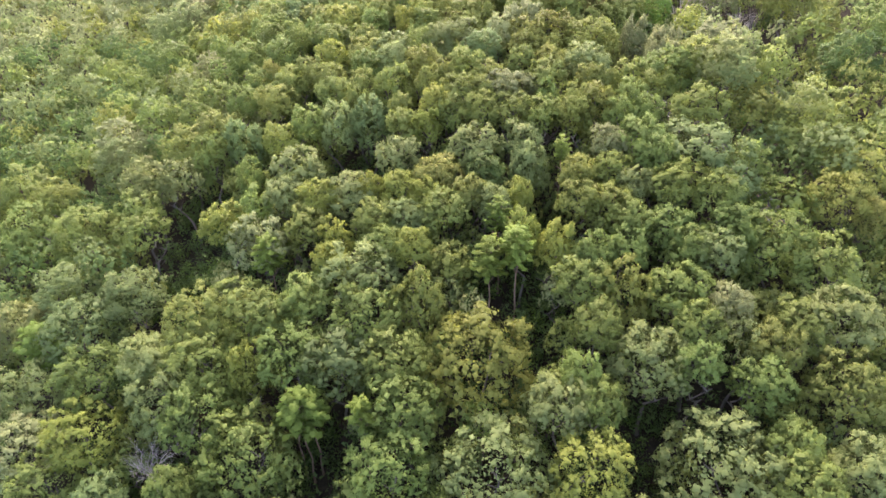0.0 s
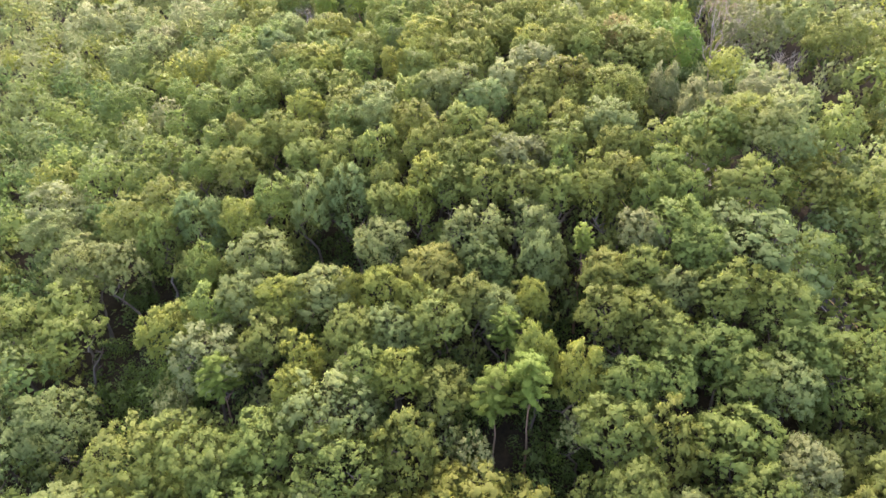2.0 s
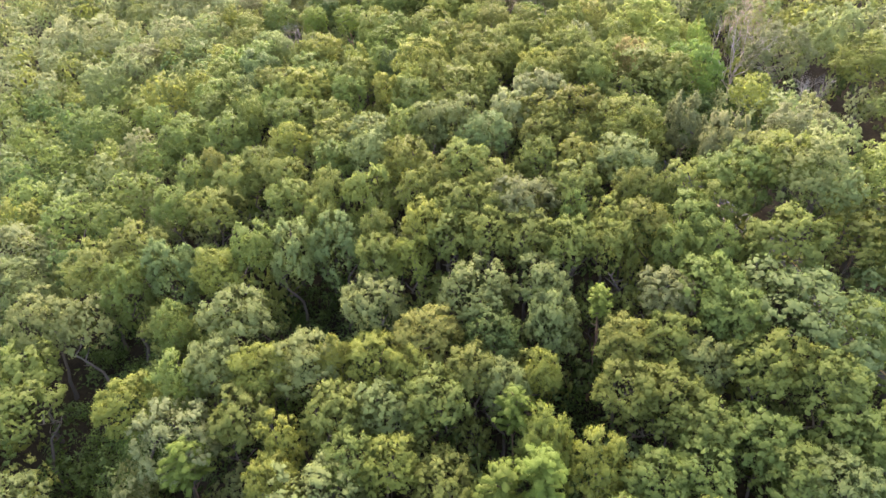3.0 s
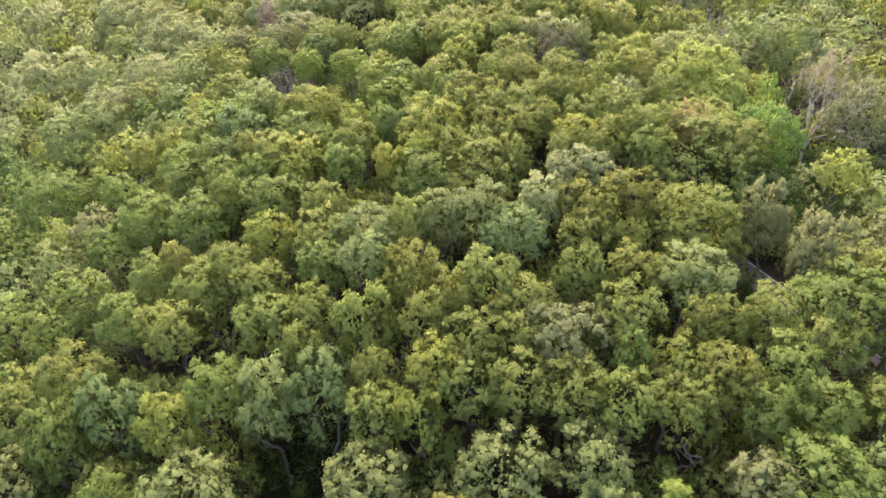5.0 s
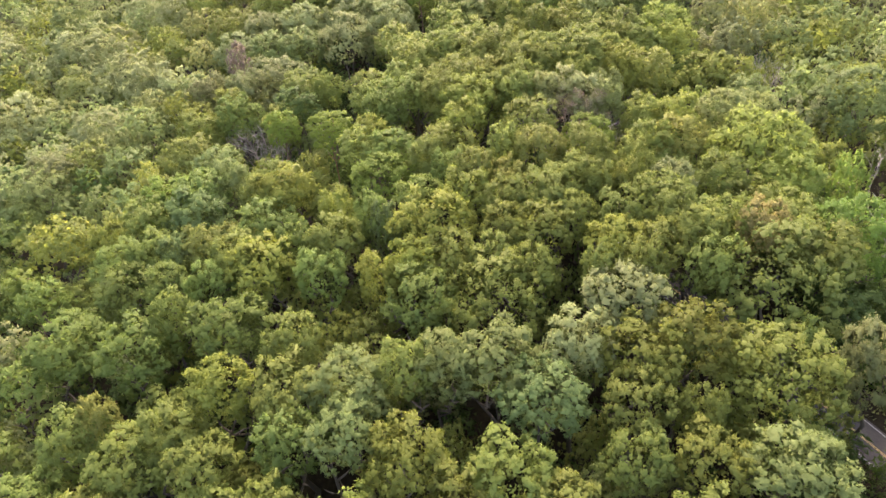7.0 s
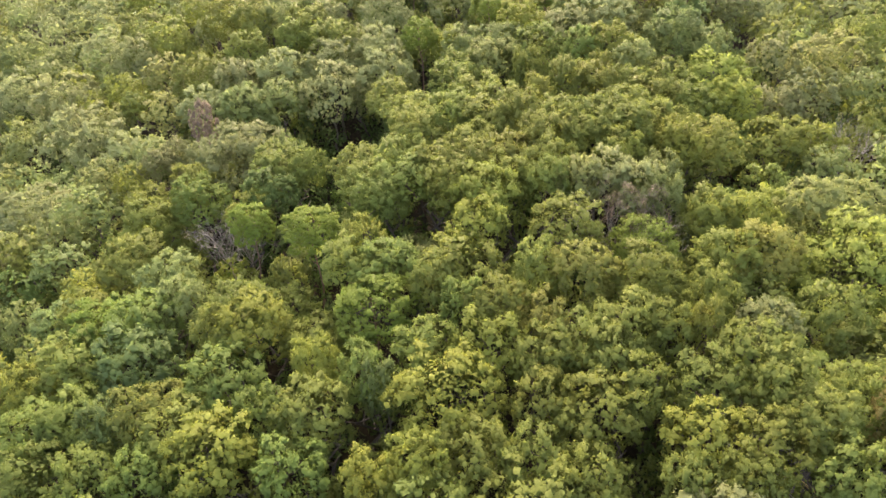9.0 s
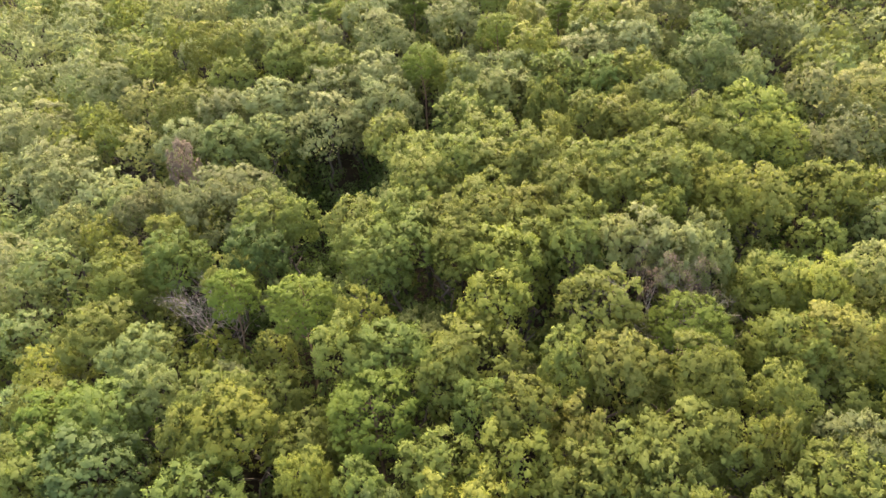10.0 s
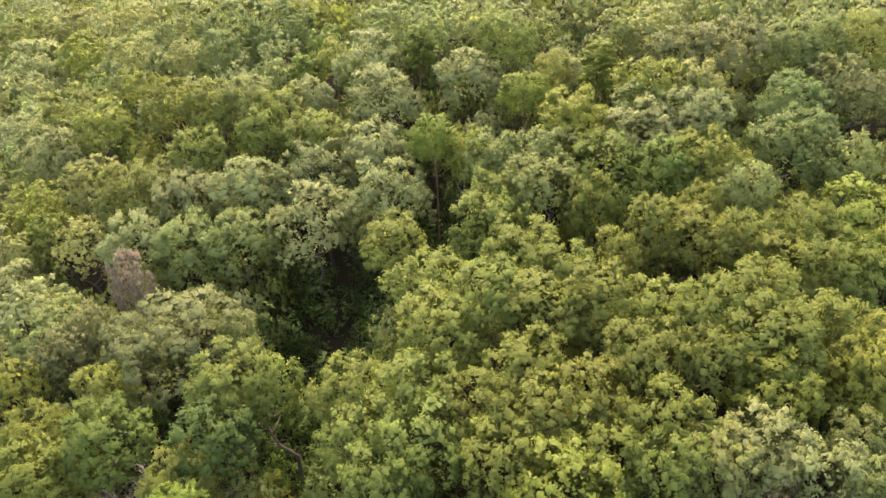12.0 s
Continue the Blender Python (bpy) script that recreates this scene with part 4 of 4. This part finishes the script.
tree(-61.4, 303.6, 7.0, 26.2, "olive")
tree(29.6, 304.4, 5.6, 27.7, "yellow")
tree(-29.5, 307.9, 5.4, 24.8, "olive")
tree(-51.2, 308.0, 4.9, 26.8, "olive")
tree(-83.7, 308.3, 5.1, 25.9, "yellow")
tree(62.1, 308.4, 5.7, 25.5, "tan")
tree(8.2, 308.8, 4.8, 25.2, "pine", "dome_pine")
tree(-73.0, 309.2, 5.1, 26.7, "straw")
tree(-40.2, 311.7, 4.5, 25.2, "olive")
tree(36.1, 314.3, 4.8, 27.3, "tan")
tree(45.4, 315.1, 5.9, 28.1, "tan")
tree(14.2, 315.5, 3.3, 24.4, "gold")
tree(56.0, 315.8, 5.4, 26.9, "grey")
tree(22.5, 315.9, 4.2, 25.3, "pine", "pine")
tree(-90.8, 316.5, 3.6, 24.9, "grey")
tree(-17.4, 317.3, 6.2, 24.4, "pale")
tree(-37.0, 317.3, 5.7, 24.8, "olive")
tree(-105.0, 318.8, 8.1, 26.2, "pale")
tree(-1.1, 319.1, 5.1, 24.2, "pale")
tree(-51.2, 319.2, 5.2, 28.5, "olive")
tree(63.5, 320.3, 6.2, 25.9, "grey")
tree(72.6, 321.2, 6.2, 25.6, "olive")
tree(-31.9, 321.3, 4.1, 23.0, "pale")
tree(-44.2, 321.5, 6.4, 26.2, "grey")
tree(-86.1, 323.0, 6.8, 26.6, "pale")
tree(-59.4, 324.0, 6.6, 27.9, "ochre")
tree(34.8, 324.1, 5.2, 25.9, "straw")
tree(-121.8, 324.7, 8.5, 25.8, "pale")
tree(-76.5, 326.0, 5.6, 27.0, "olive")
tree(28.1, 327.1, 4.7, 24.4, "grey")
tree(-10.6, 327.3, 4.0, 25.8, "pine", "pine")
tree(6.2, 328.1, 6.5, 25.6, "green")
tree(-21.2, 330.3, 6.7, 24.3, "pale")
tree(-151.7, 330.5, 9.9, 25.4, "pale")
tree(-34.4, 331.6, 3.6, 22.6, "pine", "pine")
tree(-8.2, 333.2, 5.5, 26.3, "grey")
tree(2.2, 334.2, 4.9, 25.3, "grey")
tree(-86.3, 336.3, 8.5, 27.0, "olive")
tree(-100.2, 338.4, 6.2, 25.6, "pale")
tree(-73.6, 339.5, 5.3, 26.2, "yellow")
tree(-15.5, 341.1, 7.1, 25.2, "grey")
tree(-30.7, 342.3, 4.6, 23.2, "green")
tree(-54.6, 347.0, 6.1, 25.2, "grey")
tree(-64.2, 348.1, 4.9, 25.3, "straw")
tree(-132.7, 351.7, 8.5, 26.8, "grey")
tree(-42.4, 352.2, 7.6, 25.6, "blue")
tree(-54.4, 358.5, 7.9, 26.9, "blue")
tree(-79.4, 359.2, 8.1, 26.2, "straw")
tree(-70.1, 368.2, 8.4, 26.2, "grey")
tree(-98.7, 372.2, 7.2, 26.7, "yellow")
tree(-121.2, 382.7, 9.4, 26.3, "pale")
tree(-90.1, 385.3, 6.7, 26.3, "straw")
tree(-135.4, 405.4, 9.9, 26.1, "olive")
tree(-117.4, 406.4, 9.4, 25.8, "straw")

# ---- the rest of the wood ----
TINTS = ("green", "green", "green", "grey", "grey", "olive", "olive", "olive", "yellow", "pale", "tan", "blue")


LEFT_EDGE = ((36, 92), (76, 97), (110, 114), (170, 142), (305, 214), (335, 202), (412, 190), (470, 182))
RIGHT_EDGE = ((36, 72), (63, 74), (88, 86), (127, 104), (194, 135), (234, 133), (264, 126), (312, 115), (365, 98))


def side(y, edge):
    """How far the canopy that is looked at reaches to one side."""
    return float(np.interp(y, [p[0] for p in edge], [p[1] for p in edge]))


def inside(x, y):
    """Whether a place lies in the part of the wood that is looked at."""
    return 36 < y < 366 + 0.65 * max(0, -x) and -side(y, LEFT_EDGE) < x < side(y, RIGHT_EDGE)


def half_width(y):
    return 70 + 0.517 * (y - 52) if y < 197 else 145 - 35 * (y - 197) / 144


def crowd(x, y, r, near):
    return any((x - a) ** 2 + (y - b) ** 2 < (near * (r + c)) ** 2 for a, b, c in placed)


def in_gap(x, y, r):
    return any(abs(x - a) < 0.85 * w + 0.6 * r and y0 - 0.5 * r < y < y1 + 0.6 * r for a, w, y0, y1 in GAPS)


def open_place(x, y, r):
    s, c = road_side(x, y)
    c = abs(c - road_bend(s))
    if -60 < s < 46 and c < (3.8 + 0.75 * r if -13 < s < 3 else 4.2):
        return True
    return in_gap(x, y, r)


# Paler leaf tints up the slope: distance haze put into the colour.
HAZE_TINTS = ("pale", "grey", "straw", "pale", "olive", "grey", "yellow", "pale")


NEAR_TINTS = ("green", "green", "grey", "olive", "moss", "green", "blue", "olive")


SIDE_TINTS = ("green", "dark", "dark", "moss", "blue", "dark", "green", "blue")


def pick_tint(x, y):
    if x < -70 and y < 255:
        return dice.choice(SIDE_TINTS)
    if y < 100 or y < 185 and x > 25:
        return dice.choice(NEAR_TINTS)
    # Far up the slope the tint carries haze.
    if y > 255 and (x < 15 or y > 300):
        return dice.choice(HAZE_TINTS)
    patchy = noise.noise(Vector((x / 30, y / 30, 5.1)))
    return TINTS[int((dice.random() * 0.6 + 0.4 * min(0.999, max(0, 0.5 + patchy))) * len(TINTS)) % len(TINTS)]


EDGE = []


def roadside():
    """Trees that close over the road either side of the open stretch."""
    d = Vector((ROAD_DIR.x, ROAD_DIR.y)).normalized()
    for s in list(range(-58, -17, 7)) + list(range(10, 47, 7)):
        for side in (-1, 1):
            c = side * dice.uniform(4.4, 5.0) + road_bend(s)
            x, y = ROAD_POINT.x + d.x * s + d.y * c, ROAD_POINT.y + d.y * s - d.x * c
            if not crowd(x, y, 3.0, 0.5):
                tree(x, y, dice.uniform(4.8, 5.6), dice.uniform(21, 24), pick_tint(x, y))


def infill():
    """Full-grown trees where none of those above stands."""
    for k in range(13000):
        x, y = dice.uniform(-214, 135), dice.uniform(36, 490)
        r = dice.uniform(3.9, 6.0)
        if not inside(x, y) or open_place(x, y, r) or crowd(x, y, r, 0.80):
            continue
        if x < -72 or x > 66 and y > 100 or y > 335:
            placed.append((x, y, r))
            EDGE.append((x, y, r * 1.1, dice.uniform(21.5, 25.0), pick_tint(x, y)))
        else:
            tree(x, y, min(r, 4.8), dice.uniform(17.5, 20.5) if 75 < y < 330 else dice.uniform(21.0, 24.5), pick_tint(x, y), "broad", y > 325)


def close_holes():
    """Young trees wherever the crowns would leave the ground bare."""
    for k in range(16000):
        x, y = dice.uniform(-214, 135), dice.uniform(36, 490)
        if not inside(x, y) or open_place(x, y, 2.6) or any((x - a) ** 2 + (y - b) ** 2 < (0.78 * c + 1.3) ** 2 for a, b, c in placed):
            continue
        r, h = dice.uniform(3.0, 3.8), dice.uniform(15.5, 19.0)
        if x < -62 or x > 58 and y > 100 or y > 315:
            placed.append((x, y, r))
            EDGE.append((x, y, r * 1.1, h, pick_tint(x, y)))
        else:
            tree(x, y, r, h, pick_tint(x, y), "broad", True)


def joined_trees(spots, name, label, deep, models):
    """Crowns at the given places (x, y, r, h, tint) as one joined mass for each tint of leaf."""
    base = []
    for me in models:
        v = np.empty(len(me.vertices) * 3, np.float32)
        me.vertices.foreach_get("co", v)
        f = np.empty(len(me.loops), np.int32)
        me.loops.foreach_get("vertex_index", f)
        c = np.empty(len(me.loops) * 3, np.float32)
        me.corner_normals.foreach_get("vector", c)
        c, f = c.reshape(-1, 3), f.reshape(-1, 3)
        n = np.zeros((len(me.vertices), 3), np.float32)
        n[f.ravel()] = c
        base.append((v.reshape(-1, 3), f, n))
    heaps = {}
    for x, y, r, h, tint in spots:
        v, f, n = dice.choice(base)
        a = dice.uniform(0, 6.28)
        turn = np.array([[math.cos(a), -math.sin(a), 0], [math.sin(a), math.cos(a), 0], [0, 0, 1]])
        heaps.setdefault(tint, []).append(((v * np.array([r, r, deep])) @ turn.T + np.array([x, y, ground(x, y) + h - deep]), f, n @ turn.T))
    for tint, blocks in heaps.items():
        tagged(new(name, foliage(name, blocks, tint)), label % WORDS[tint], "woodland", kind="stuff")


def lower_storey():
    """Shorter trees that fill the spaces between the tall ones."""
    spots = []
    for k in range(6000):
        x, y = dice.uniform(-150, 110), dice.uniform(40, 380)
        r = dice.uniform(2.6, 4.0)
        if not inside(x, y) or open_place(x, y, r) or crowd(x, y, r, 0.41):
            continue
        placed.append((x, y, r))
        spots.append((x, y, r, dice.uniform(13.0, 18.0), dice.choice(("green", "green", "dark", "olive"))))
    joined_trees(spots, "lower_storey", "dense %s crowns of shorter trees between the tall ones", 5.0, LOW)


def far_wood():
    """The wood all round what is looked at."""
    spots, ring = [], []
    for k in range(11000):
        y = dice.uniform(30, 520)
        x = dice.uniform(-max(60, half_width(y)) - (150 if y > 190 else 90 if y > 120 else 25), max(60, half_width(y)) + 25)
        r = dice.uniform(4.2, 6.2)
        if inside(x, y) or open_place(x, y, r) or crowd(x, y, r, 0.72):
            continue
        placed.append((x, y, r))
        # Beyond y 250 haze is put in as pale, straw and grey leaves.
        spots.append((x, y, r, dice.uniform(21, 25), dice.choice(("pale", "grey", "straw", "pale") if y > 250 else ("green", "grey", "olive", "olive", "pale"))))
    for k in range(9000):
        x, y = dice.uniform(-270, 240), dice.uniform(-150, 600)
        r = dice.uniform(6.5, 8.5)
        if inside(x, y) or open_place(x, y, r) or crowd(x, y, r, 0.55):
            continue
        placed.append((x, y, r))
        # The far side of the ring gets hazy leaf colours too.
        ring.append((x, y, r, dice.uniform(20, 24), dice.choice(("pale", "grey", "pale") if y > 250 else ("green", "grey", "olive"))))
    joined_trees(EDGE, "wood_edge", "dense %s treetops along the sides of the wood", 5.2, SIDE)
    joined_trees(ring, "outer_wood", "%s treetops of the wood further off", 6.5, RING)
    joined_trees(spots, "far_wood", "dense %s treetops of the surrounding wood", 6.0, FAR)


roadside()
infill()
close_holes()
lower_storey()
far_wood()


def undergrowth():
    """Saplings and shrubs under the canopy, thickest where it is open."""
    rng = np.random.default_rng(5)
    blocks, fresh = [], []
    spots = []
    for a, w, y0, y1 in GAPS:
        for k in range(int(10 + (w + 5) * (y1 - y0 + 16) * 0.30)):
            spots.append((a + rng.uniform(-w - 5, w + 5), rng.uniform(y0 - 6, y1 + 10), rng.uniform(1.3, 2.5), rng.uniform(2.0, 7.5)))
    close = len(spots)
    for k in range(1600):
        y = rng.uniform(45, 340)
        spots.append((rng.uniform(-1, 1) * min(75, half_width(y)), y, rng.uniform(1.8, 3.2), rng.uniform(6.0, 13.0)))
    for k_spot, (x, y, r, h) in enumerate(spots):
        s, c = road_side(x, y)
        if -60 < s < 46 and abs(c - road_bend(s)) < 3.6 + r:
            continue
        z = ground(x, y)
        n = 85 if k_spot < close else 44
        d = unit(rng.normal(size=(n, 3)) + np.array([0, 0, 0.5]))
        pos = np.array([x, y, z + h * 0.55]) + d * np.array([r, r, h * 0.45]) * rng.uniform(0.55, 1.0, (n, 1))
        v, f = leaf_sprays(pos, unit(d + rng.normal(size=d.shape) * 0.5), rng.uniform(0.20, 0.38, n) * (1 if n > 50 else 1.9), rng)
        (fresh if k_spot < close and k_spot % 4 == 0 else blocks).append((v, f, np.repeat(d, 3, 0)))
    me = foliage("undergrowth", blocks, "dark")
    tagged(new("undergrowth", me), "dark green saplings and shrubs on the forest floor", "undergrowth", kind="stuff")
    tagged(new("saplings", foliage("saplings", fresh, "fresh")), "fresh green saplings in the breaks of the canopy", "undergrowth", kind="stuff")


undergrowth()
